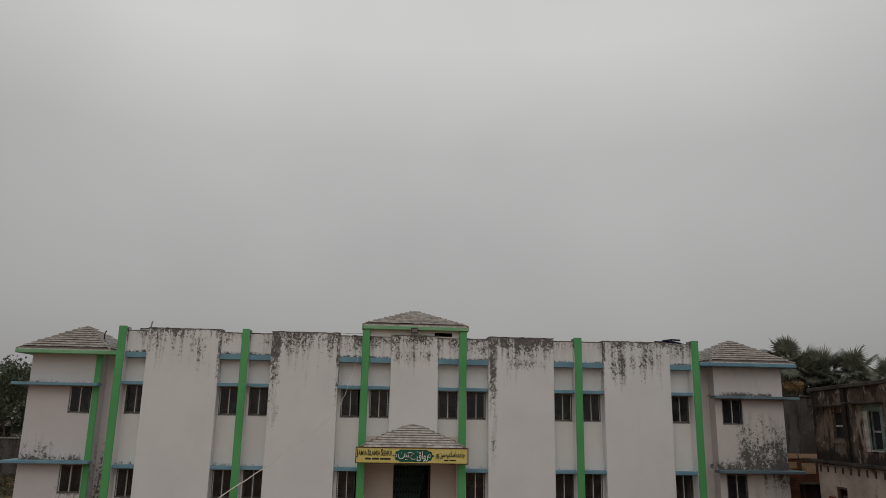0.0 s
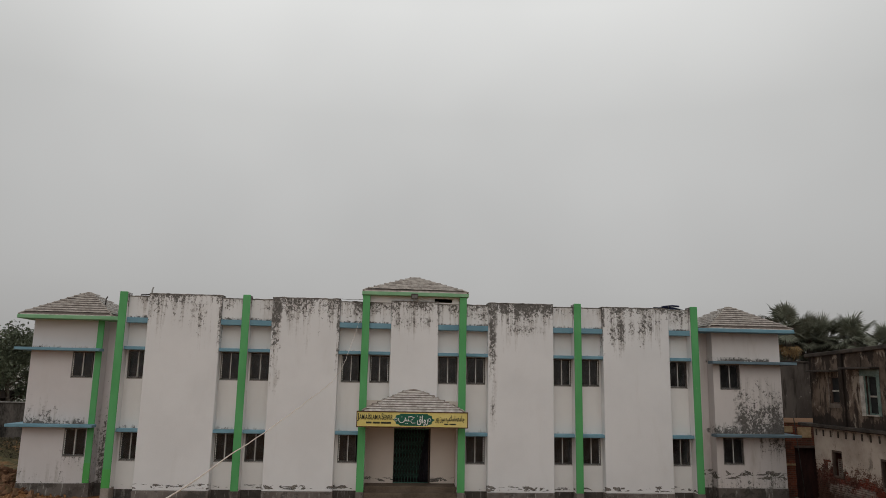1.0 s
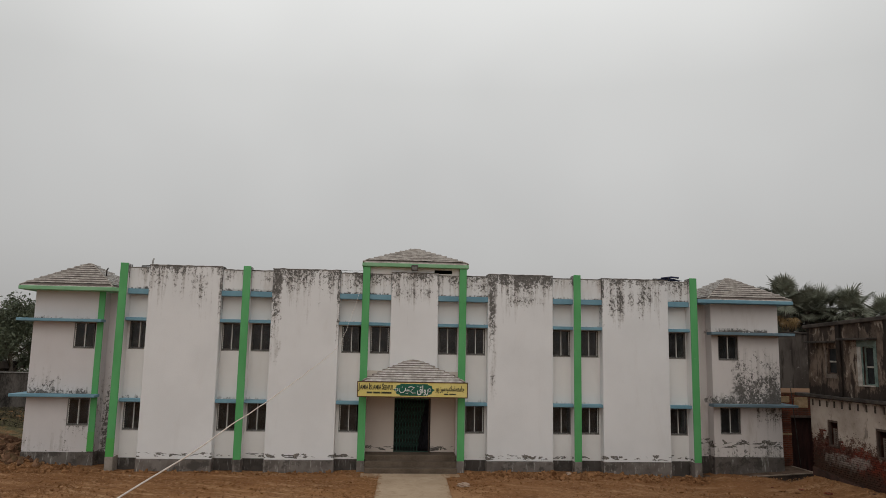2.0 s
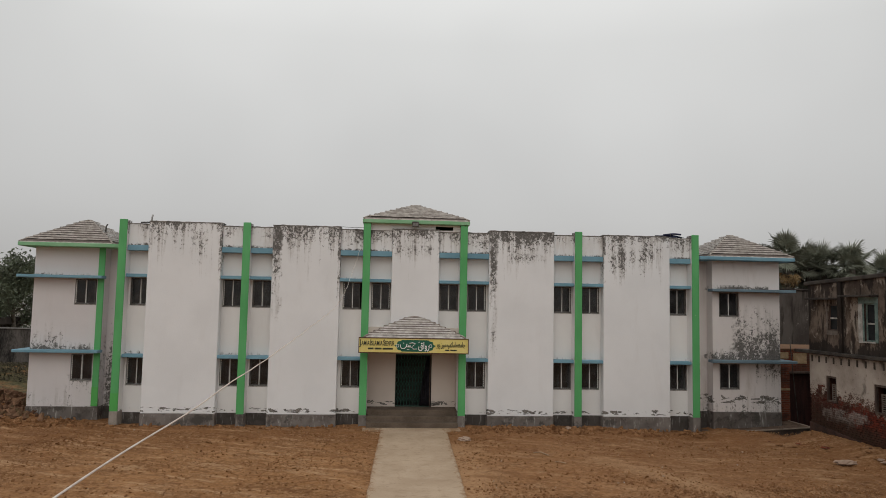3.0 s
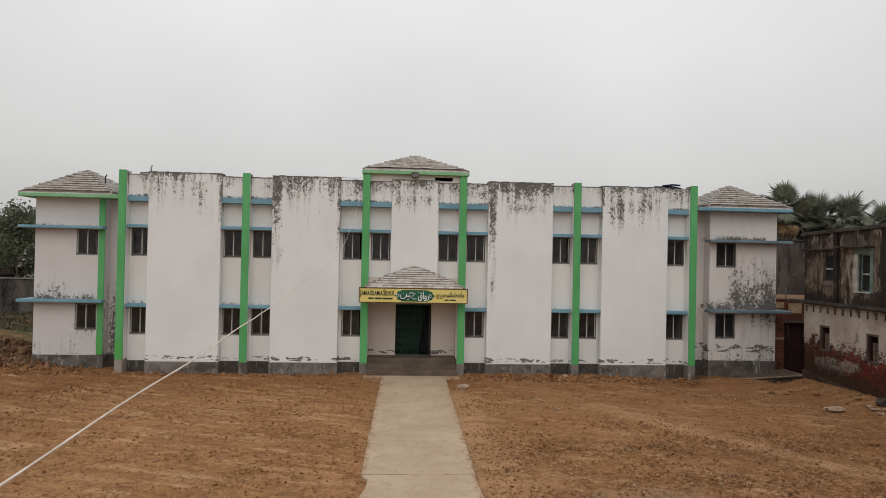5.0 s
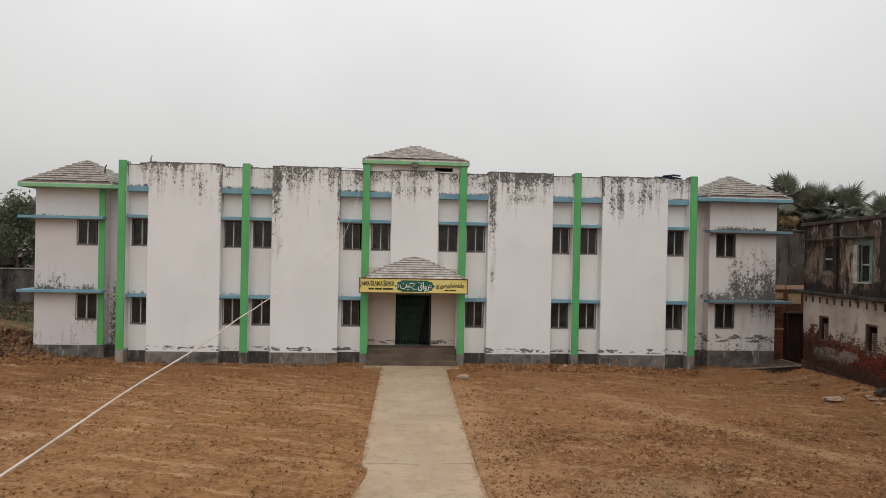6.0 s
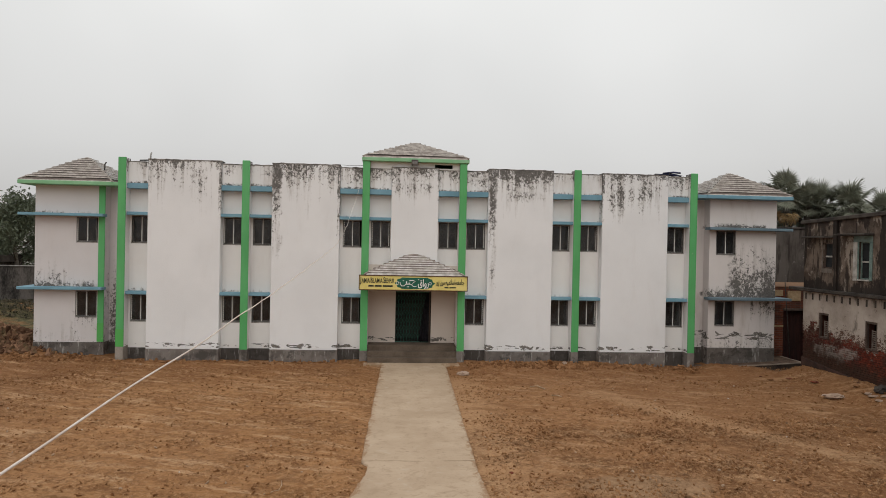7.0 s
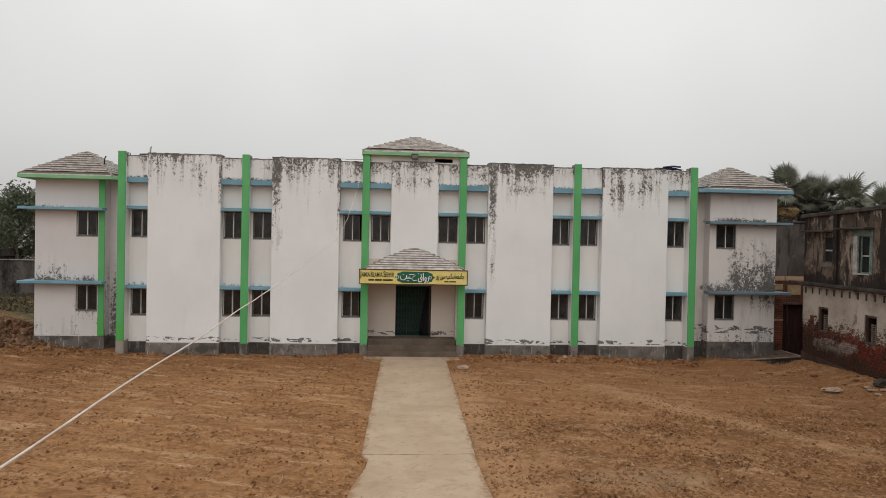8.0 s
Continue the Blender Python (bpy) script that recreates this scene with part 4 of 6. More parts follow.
def build_main():
    holes = [(x - 0.4, x + 0.4, 4.72, 5.82) for x in UPPER] + [(x - 0.4, x + 0.4, 1.53, 2.63) for x in LOWER] + [(-0.64, 3.06, 0.58, 3.2)]
    part("front_wall", pierced(-10.62, 13.24, 0.45, 7.98, WALL, WALL + 0.22, holes), M_BACK, school)
    part("front_plinth", box(-10.6, 13.22, WALL - 0.02, WALL + 0.2, -0.6, 0.45), M_CEMENT_DAMP_SHADED, school, "grey cement plinth with black damp stains, recess shade in its colour")
    for x0, x1, top in PANELS:
        low = 4.0 if 0 < x0 < 1 else 0.46
        part("wall_panel", box(x0, x1, FRONT, WALL, low, top, 0.02), M_WALL, school, "broad white panel with black mould running from its top")
        part("panel_coping", ragged_cap(x0 - 0.008, x1 + 0.008, FRONT - 0.008, WALL + 0.2, top - 0.012), M_CAP, school, "mould-blackened top edge")
        if low < 1:
            part("panel_plinth", box(x0 - 0.01, x1 + 0.01, FRONT - 0.02, WALL - 0.02, -0.6, 0.455, 0.015), M_CEMENT, school)
    for i, x in enumerate(PILLARS):
        inner = i in (2, 3)
        low, top = (0.55 if i == 0 else 0.47), (8.26 if inner else 8.13)
        part("pillar", box(x - 0.15, x + 0.15, 29.34, 29.41, low, top, 0.012), M_GREEN, school, "bright green painted pillar face")
        part("pillar_fin", box(x - 0.145, x + 0.145, 29.41, WALL, low, top - 0.02), M_BACK, school)
        part("pillar_base", box(x - 0.158, x + 0.158, 29.33, WALL - 0.02, -0.6, 0.55 if i == 0 else 0.47, 0.015), M_PILLAR_FOOT if i == 0 else M_CEMENT, school)
    x = PILLARS[0]
    part("repainted_foot", box(x - 0.152, x + 0.152, 29.336, 29.40, 0.56, 1.25), M_FRESH, school, "freshly repainted bright green foot of the pillar")
    # bays between pillar and panel
    bays = []
    for x in PILLARS:
        left = [p[1] for p in PANELS if p[1] < x]
        right = [p[0] for p in PANELS if p[0] > x]
        if left:
            bays.append((max(left), x - 0.15))
        if right:
            bays.append((x + 0.15, min(right)))
    for a, b in bays:
        entrance = -0.7 < (a + b) / 2 < 3.1
        part("roof_band", box(a, b, 29.50, WALL, 6.90, 7.11, 0.01), M_BLUE, school, "blue painted roof slab edge")
        part("parapet", box(a, b, 29.58, WALL, 7.11, 7.98, 0.015), M_PARAPET, school, "mould-streaked white parapet")
        part("parapet_coping", ragged_cap(a, b, 29.572, WALL + 0.2, 7.975), M_CAP, school)
        part("sunshade", box(a, b, 29.47, WALL, 5.83, 5.96, 0.012), M_BLUE, school, "thin blue concrete sunshade")
        if not entrance:
            part("sunshade", box(a, b, 29.47, WALL, 2.64, 2.77, 0.012), M_BLUE, school)
    m = window_meshes(0.8, 1.1)
    for i, x in enumerate(UPPER):
        add_window(m, school, x, WALL, 4.72, (0.0, 0.02, 0.0, 0.05, 0.0)[i % 5], ("", "left", "", "left", "both", "", "right", "right", "right", "")[i])
    for i, x in enumerate(LOWER):
        add_window(m, school, x, WALL, 1.53, (0.02, 0.0, 0.0, 0.04)[i % 4], ("left", "left", "", "left", "right", "", "right", "")[i])
    # shell behind
    part("side_wall", box(-10.62, -10.4, WALL + 0.22, 40.0, -0.6, 7.98), M_WALL, school)
    part("side_wall", box(13.02, 13.24, WALL + 0.22, 40.0, -0.6, 7.98), M_WALL, school)
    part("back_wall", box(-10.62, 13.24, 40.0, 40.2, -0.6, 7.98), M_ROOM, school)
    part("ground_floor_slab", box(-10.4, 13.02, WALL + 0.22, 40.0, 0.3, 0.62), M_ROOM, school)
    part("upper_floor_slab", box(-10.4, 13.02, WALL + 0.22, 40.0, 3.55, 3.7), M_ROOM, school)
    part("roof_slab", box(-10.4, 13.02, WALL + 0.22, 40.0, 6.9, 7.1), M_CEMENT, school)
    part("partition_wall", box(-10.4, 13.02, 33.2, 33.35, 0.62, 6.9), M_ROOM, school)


def roof_courses(parent, x0, x1, y0, y1, z, apex, n, sides="SWE", wave=0.012, ridge=0.0, face=M_TILE, lip_mat=M_TILE_LIP):
    """Stepped courses of roof tile on a hipped roof from the eave rectangle to the apex, or to a ridge of that length, with strips
    down the hips."""
    c = dict(A=Vector((x0, y0, z)), B=Vector((x1, y0, z)), C=Vector((x1, y1, z)), D=Vector((x0, y1, z)))
    half = Vector((ridge / 2, 0, 0))
    tops = dict(A=Vector(apex) - half, D=Vector(apex) - half, B=Vector(apex) + half, C=Vector(apex) + half)
    faces = dict(S="AB", E="BC", N="CD", W="DA")
    for s in sides:
        a, b = c[faces[s][0]], c[faces[s][1]]
        top_a, top_b = tops[faces[s][0]], tops[faces[s][1]]
        nrm = (b - a).cross(top_a - a).normalized()
        back = Vector((-nrm.x, -nrm.y, 0)).normalized()
        for i in range(n):
            t0, t1 = i / n, min(1.0, (i + 1.4) / n)
            bm = bmesh.new()
            seg = max(2, int(14 * (1 - t0)))
            cols = []
            for k in range(seg + 1):
                u = k / seg
                lo = (a.lerp(top_a, t0)).lerp(b.lerp(top_b, t0), u)
                hi = (a.lerp(top_a, t1)).lerp(b.lerp(top_b, t1), u)
                j = rng.uniform(-wave, wave)
                down = (lo - hi).normalized() * j
                foot = lo + nrm * (0.05 + j if i else -0.02) + down
                lip = foot + Vector((0, 0, 0.058 if i else 0.06)) + back * 0.016
                cols.append([bm.verts.new(p) for p in (foot, lip, hi + nrm * 0.016, hi - nrm * 0.008)])
            for p, q in zip(cols, cols[1:]):
                for k in range(4):
                    bm.faces.new((p[k], q[k], q[(k + 1) % 4], p[(k + 1) % 4]))
            bm.faces.new(cols[0]), bm.faces.new(cols[-1][::-1])
            bmesh.ops.remove_doubles(bm, verts=bm.verts[:], dist=0.0005)
            bmesh.ops.recalc_face_normals(bm, faces=bm.faces[:])
            me = mesh_of("tile_course", bm, face)
            me.materials.append(lip_mat)
            for f in me.polygons:
                f.material_index = 1 if f.normal.dot(back) < -0.8 else 0
            hang("tile_course", me, parent)
    for k in [k for k, pair in dict(A="SW", B="SE", C="EN", D="NW").items() if pair[0] in sides and pair[1] in sides]:
        part("hip_ridge", tube([c[k].lerp(tops[k], t) + Vector((0, 0, 0.035 + 0.018 * math.sin(t * 31 + x0))) for t in [i / 14 for i in range(15)]], 0.036, 6), M_HIP, parent)
    if ridge:
        part("ridge_cap", tube([Vector(apex) + half * t + Vector((0, 0, 0.04 - 0.03 * t * t)) for t in (-1.15, -0.6, 0.0, 0.6, 1.15)], 0.05, 6), M_HIP, parent)


def eave(parent, x0, x1, y0, y1, z0, z1, mat, label):
    return part("fascia", box(x0, x1, y0, y1, z0, z1, 0.015), mat, parent, label)


def build_tower():
    roof = part("stair_tower_roof", box(-0.98, 3.44, 29.27, 33.4, 8.26, 8.41, 0.015), M_FASCIA, school, "hipped tile roof with a green fascia over the stair tower")
    roof_courses(roof, -0.95, 3.41, 29.27, 33.37, 8.42, (1.25, 31.35, 9.28), 10, "SWEN")
    part("stair_tower_wall", pierced(-0.64, 3.06, 7.985, 8.26, 29.56, 29.7, [(2.03, 2.77, 8.04, 8.2)]), M_CLEAN, school)
    part("stair_tower_side", box(-0.9, -0.7, 30.15, 33.2, 7.1, 8.26), M_BACK, school)
    part("stair_tower_side", box(3.16, 3.36, 30.15, 33.2, 7.1, 8.26), M_BACK, school)
    part("stair_tower_back", box(-0.9, 3.36, 33.2, 33.4, 7.1, 8.26), M_BACK, school)


def build_porch():
    roof = part("porch_roof", box(-0.86, 3.30, 28.86, FRONT, 3.44, 3.60, 0.015), M_CEMENT, school, "small hipped tile roof over the entrance")
    roof_courses(roof, -0.80, 3.28, 28.82, 30.08, 3.60, (1.22, 29.45, 4.40), 9, "SWE", 0.022, 0.44, M_TILE_DUSTY, M_TILE_LIP_DUSTY)
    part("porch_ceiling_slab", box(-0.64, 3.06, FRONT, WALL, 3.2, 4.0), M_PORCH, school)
    for k, (y0, z1) in enumerate(((29.62, 0.66), (29.35, 0.44), (29.08, 0.22))):
        part("step", box(-0.63, 3.05, y0, (WALL, 29.62, 29.35)[k], -0.3, z1, 0.018), M_STEP, school, "worn brown-grey cement step")
    part("landing", box(-0.63, 3.05, WALL, 30.55, 0.3, 0.66), M_STEP, school)
    part("entrance_wall", pierced(-0.9, 3.3, 0.66, 3.3, 30.55, 30.7, [(0.52, 2.05, 0.66, 2.86)]), M_PORCH, school, "white wall beside the gate, recess shade in its cream wash")
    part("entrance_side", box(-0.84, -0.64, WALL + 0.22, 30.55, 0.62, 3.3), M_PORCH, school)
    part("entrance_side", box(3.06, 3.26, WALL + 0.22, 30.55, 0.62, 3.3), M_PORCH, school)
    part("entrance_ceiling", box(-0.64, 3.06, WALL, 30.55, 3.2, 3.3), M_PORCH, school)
    # folding steel gate, drawn across, with a black cloth hung at one side
    gate = part("folding_gate", box(0.50, 2.01, 30.60, 30.64, 2.80, 2.855, 0.004), M_GATE, school, "dark green folding lattice gate, closed")
    part("bottom_rail", box(0.50, 2.01, 30.60, 30.64, 0.665, 0.69), M_GATE, gate)
    n, w = 13, 1.45 / 12
    up = mesh_of("picket", box(-0.007, 0.007, 0, 0.015, 0.0, 2.11), M_GATE)
    for k in range(n):
        hang("picket", up, gate, (0.53 + k * w, 30.61, 0.69))
    # scissor links: each cell swells between two pins
    cross = bmesh.new()
    for k in range(n - 1):
        x = 0.53 + (k + 0.5) * w
        for z in (0.80, 1.12, 1.44, 1.76, 2.08, 2.40):
            for s in (1, -1):
                bow = [(-0.5, 0.0), (-0.5, 0.03), (0.0, 0.16), (0.5, 0.29), (0.5, 0.32)]
                join(cross, tube([Vector((x + s * f * w * 0.92, 30.595, z + h)) for f, h in bow], 0.0065, 4))
    part("lattice", cross, M_GATE, gate, "crossed steel lattice")
    part("gate_post", box(0.49, 0.53, 30.58, 30.66, 0.66, 2.86, 0.004), M_DARKFRAME, gate)
    part("gate_post", box(1.97, 2.01, 30.58, 30.66, 0.66, 2.86, 0.004), M_DARKFRAME, gate)
    cloth = bmesh.new()
    prev = None
    for i in range(19):
        f = i / 18
        col = [cloth.verts.new((1.96 - (1 - f) * (0.40 - 0.30 * (j / 8) ** 1.6), 30.565 + 0.02 * math.sin(i * 1.5 + j * 0.2), 0.70 + 2.08 * j / 8)) for j in range(9)]
        if prev:
            for j in range(8):
                f = cloth.faces.new((prev[j], col[j], col[j + 1], prev[j + 1]))
                f.smooth = True
        prev = col
    bmesh.ops.solidify(cloth, geom=cloth.faces[:], thickness=0.006)
    part("curtain", cloth, M_BLACK, school, "black cloth curtain gathered at one side of the gate")


def build_wing(side):
    """side -1: the wing with the green eaves; 1: the one with blue eaves."""
    if side < 0:
        x0, x1, yf, wall, edge = -14.35, -11.56, 30.6, M_WING_L, M_FASCIA
        win_x, win_w, apex, plinth = -12.285, 0.86, (-13.12, 32.6, 8.33), 0.55
        ex0, ex1, ey, ez = -14.80, -11.08, 30.0, 7.0
        cx0, cx1 = -14.82, -11.49
    else:
        x0, x1, yf, wall, edge = 14.08, 17.10, 29.9, M_WING_R, M_BLUE
        win_x, win_w, apex, plinth = 14.825, 0.9, (15.84, 31.8, 8.37), 0.64
        ex0, ex1, ey, ez = 13.66, 17.50, 29.3, 7.07
        cx0, cx1 = 13.87, 17.58
    back = yf + 5.0
    top = ez + 0.03
    holes = [(win_x - win_w / 2, win_x + win_w / 2, 4.70, 5.74), (win_x - win_w / 2, win_x + win_w / 2, 1.6, 2.68)]
    part("wing_front_wall", pierced(x0, x1, plinth, top, yf, yf + 0.22, holes), wall, school, "white wing wall with black mould over the sunshades")
    part("wing_plinth", box(x0 - 0.02, x1 + 0.02, yf - 0.025, yf + 0.2, -0.6, plinth, 0.015), M_CEMENT_STAINED, school)
    outer = (x0, x0 + 0.22) if side < 0 else (x1 - 0.22, x1)
    inner = (x1 - 0.22, x1) if side < 0 else (x0, x0 + 0.22)
    part("wing_side_wall", box(*outer, yf + 0.22, back, -0.6, top), wall, school)
    part("wing_side_wall", box(*inner, yf + 0.22, yf + 1.2, plinth, top), wall, school)
    part("wing_side_plinth", box(inner[0] - 0.02, inner[1] + 0.02, yf + 0.2, yf + 1.2, -0.6, plinth), M_CEMENT, school)
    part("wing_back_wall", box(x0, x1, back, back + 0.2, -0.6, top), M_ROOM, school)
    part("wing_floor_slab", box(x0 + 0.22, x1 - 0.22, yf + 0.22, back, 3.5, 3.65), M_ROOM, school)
    link = (x1, -10.62) if side < 0 else (13.24, x0)
    part("link_wall", box(*link, yf + 0.55, yf + 0.75, plinth - 0.05, top), wall, school, "narrow recessed white wall with dark streaks")
    part("link_plinth", box(*link, yf + 0.53, yf + 0.75, -0.6, plinth - 0.05), M_CEMENT_DAMP_SHADED, school)
    part("link_roof", box(*link, yf + 0.45, back, top, ez + 0.1), M_CEMENT, school)
    if side < 0:
        part("wing_pillar", box(-11.81, -11.56, yf - 0.06, yf - 0.001, plinth + 0.02, top - 0.01, 0.01), M_GREEN, school, "green painted strip pillar")
        part("repainted_foot", box(-11.812, -11.558, yf - 0.063, yf - 0.01, plinth + 0.03, 1.35), M_FRESH, school)
    roof = eave(school, ex0, ex1, ey, back + 0.4, ez + 0.02, ez + 0.17, edge, "hipped tile roof with a painted fascia")
    roof_courses(roof, ex0 + 0.03, ex1 - 0.03, ey + 0.03, back + 0.37, ez + 0.17, apex, 10, "SWE", 0.012, 0.26)
    for z in (5.755, 2.735):
        part("wing_sunshade", box(cx0, cx1, yf - 0.5, yf - 0.002, z, z + 0.115, 0.012), M_BLUE_DUSTY if side > 0 else M_BLUE, school, "blue concrete sunshade wrapping the wing")
        reach = (cx0, x0) if side < 0 else (x1, cx1)
        part("wing_sunshade_return", box(*reach, yf - 0.002, back - 1.0, z, z + 0.115, 0.012), M_BLUE_DUSTY if side > 0 else M_BLUE, school)
    for z, h, open_by in ((4.70, 1.04, 0.03), (1.6, 1.08, 0.0)):
        add_window(window_meshes(win_w, h), school, win_x, yf, z, open_by, "left" if side < 0 else "")
    # the eave runs on over the link to the last pillar
    run = (ex1, -10.64) if side < 0 else (13.26, ex0)
    part("link_fascia", box(*run, ey + 0.002, yf + 0.45, ez + 0.02, ez + 0.168, 0.012), edge, school)


build_main()
build_tower()
build_porch()
build_wing(-1)
build_wing(1)


def sloping(x0, x1, y0, y1, drop, rise):
    """Slab whose top climbs along x, as the apron does towards the lane."""
    b = box(x0, x1, y0, y1, drop, 1.0, 0.012)
    for v in b.verts:
        if v.co.z > 0.5:
            v.co.z += rise - 1.0 - 0.10 + 0.057 * (v.co.x - 13.9) + 0.012 * noise.noise((v.co.x * 2, v.co.y * 2, 3))
    return b


part("wing_apron_slab", sloping(13.3, 18.02, 29.25, 32.2, -0.6, -0.012), M_APRON, school, "low cement apron covered in trodden earth round the foot of the wing")
part("apron_base", sloping(13.3, 18.08, 29.19, 29.25, -0.6, -0.05), M_FACE_SHADE, school)
part("apron_base", sloping(18.02, 18.08, 29.25, 32.2, -0.6, -0.05), M_FACE_SHADE, school)
part("apron_kerb", sloping(13.3, 18.1, 29.17, 29.25, 0.95, 0.0), M_KERB, school)
part("apron_kerb", sloping(18.02, 18.1, 29.25, 32.2, 0.95, 0.0), M_KERB, school)

# ---- sign over the entrance ----
def letters(text, size, x, z, y, mat, parent, width=None, bold=0.006):
    cu = bpy.data.curves.new("lettering", "FONT")
    cu.body, cu.size, cu.extrude, cu.offset = text, size, 0.004, bold
    cu.align_x, cu.align_y = "CENTER", "CENTER"
    tmp = bpy.data.objects.new("tmp", cu)
    me = bpy.data.meshes.new_from_object(tmp)
    bpy.data.objects.remove(tmp)
    xs = [v.co.x for v in me.vertices]
    k = width / (max(xs) - min(xs)) if width else 1.0
    me.transform(Matrix.Translation((x, y, z)) @ Euler((radians(90), 0, 0)).to_matrix().to_4x4() @ Matrix.Diagonal((k, 1, 1, 1)))
    me.materials.append(mat)
    return hang("lettering", me, parent)


def build_sign():
    root = thing("signboard", (1.2, 28.78, 3.02), "long yellow signboard with a dark green panel above the entrance", "sign")
    part("board", box(-0.97, 3.37, 28.765, 28.85, 3.03, 3.58, 0.004), M_YELLOW, root)
    fr = bmesh.new()
    for b in ((-1.0, 3.4, 3.58, 3.615), (-1.0, 3.4, 2.995, 3.03), (-1.0, -0.97, 3.03, 3.58), (3.37, 3.4, 3.03, 3.58)):
        box(b[0], b[1], 28.74, 28.86, b[2], b[3], 0.004, fr)
    part("frame", fr, M_SIGN_FRAME, root, "dark maroon frame")
    pan = bmesh.new()
    pts = [(0.42, 3.30), (0.52, 3.36), (0.55, 3.46), (0.68, 3.49), (0.72, 3.53), (1.78, 3.53), (1.82, 3.49), (1.95, 3.46), (1.98, 3.36), (2.08, 3.30), (1.98, 3.24), (1.95, 3.14), (1.82, 3.11), (1.78, 3.07), (0.72, 3.07), (0.68, 3.11), (0.55, 3.14), (0.52, 3.24)]
    f = pan.faces.new([pan.verts.new((x, 28.76, z)) for x, z in pts])
    ext = bmesh.ops.extrude_face_region(pan, geom=[f])
    for v in ext["geom"]:
        if isinstance(v, bmesh.types.BMVert):
            v.co.y += 0.012
    bmesh.ops.recalc_face_normals(pan, faces=pan.faces[:])
    part("green_panel", pan, M_SIGN_GREEN, root, "dark green panel with scalloped ends")
    for word, x0, x1, first in (("JAMIA", -0.95, -0.56, 0.06), ("ISLAMIA", -0.53, -0.05, 0.028), ("SEENPUR", -0.02, 0.41, 0.075)):
        letters(word[0], 0.33, x0 + first / 2, 3.40, 28.755, M_SIGN_DARK, root, first)
        letters(word[1:], 0.26, (x0 + first + x1) / 2, 3.378, 28.755, M_SIGN_DARK, root, x1 - x0 - first, 0.004)
    # unreadable small line below it
    for x0, x1 in ((-0.62, -0.40), (-0.36, -0.08), (-0.04, 0.36)):
        part("text_bar", box(x0, x1, 28.757, 28.765, 3.14, 3.21, 0.0), M_SIGN_DARK, root)
    # the script lines, set in joined letter forms from the end of each line
    letters("\uFBA7\uFECC\uFEE3\uFE8E\uFE9F", 0.3, 3.08, 3.36, 28.755, M_SIGN_DARK, root, 0.36)
    letters("\uFBA7\uFBFF\uFEE3\uFEFC\uFEB3\uFE8D", 0.3, 2.70, 3.36, 28.755, M_SIGN_DARK, root, 0.38)
    letters("\uFEAD\uFEEE\uFB58 \uFEE6\uFBFF\uFEB3", 0.3, 2.30, 3.36, 28.755, M_SIGN_DARK, root, 0.38)
    for x0, x1 in ((2.45, 2.62), (2.66, 2.92)):
        part("text_bar", box(x0, x1, 28.757, 28.765, 3.12, 3.17, 0.0), M_SIGN_DARK, root)
    letters("\uFED5\uFE8D\uFEED\uFEAD", 0.40, 1.60, 3.30, 28.745, M_SIGN_WHITE, root, 0.44)
    # the second word as plain flowing strokes
    for pts in ([(0.92, 3.38), (0.90, 3.27), (0.82, 3.19), (0.72, 3.19), (0.66, 3.26), (0.655, 3.35)],
                [(0.90, 3.27), (0.96, 3.25), (0.975, 3.33), (0.99, 3.25), (1.03, 3.25), (1.045, 3.34), (1.06, 3.25), (1.13, 3.25)],
                [(1.02, 3.40), (1.14, 3.42), (1.28, 3.38), (1.18, 3.32), (1.12, 3.24), (1.19, 3.17), (1.32, 3.18)]):
        part("script_stroke", tube([(x, 28.748, z) for x, z in pts], 0.021, 6, 0.75), M_SIGN_WHITE, root)
    for x, z in ((0.78, 3.40), (0.94, 3.15), (1.0, 3.15), (1.40, 3.44)):
        part("script_stroke", tube([(x - 0.018, 28.748, z), (x + 0.018, 28.748, z + 0.01)], 0.017, 6), M_SIGN_WHITE, root)
    for x0 in (0.55, 1.87):
        part("ornament", tube([(x0 + 0.05 * math.cos(t), 28.75, 3.30 + 0.06 * math.sin(t)) for t in [i * 0.6 for i in range(11)]], 0.011, 5), M_SIGN_WHITE, root)


build_sign()


def build_floodlight():
    root = thing("floodlight", (1.17, 29.2, 8.1), "small dark square floodlight fixed at the tower eave", "lamp")
    part("housing", box(1.04, 1.31, 29.13, 29.25, 8.11, 8.34, 0.012), M_LAMP, root)
    part("lens", box(1.07, 1.28, 29.115, 29.13, 8.14, 8.27, 0.005), M_LENS, root, "dusty pale glass")
    part("bracket", box(1.03, 1.32, 29.25, 29.28, 8.28, 8.32, 0.004), M_LAMP, root)


build_floodlight()


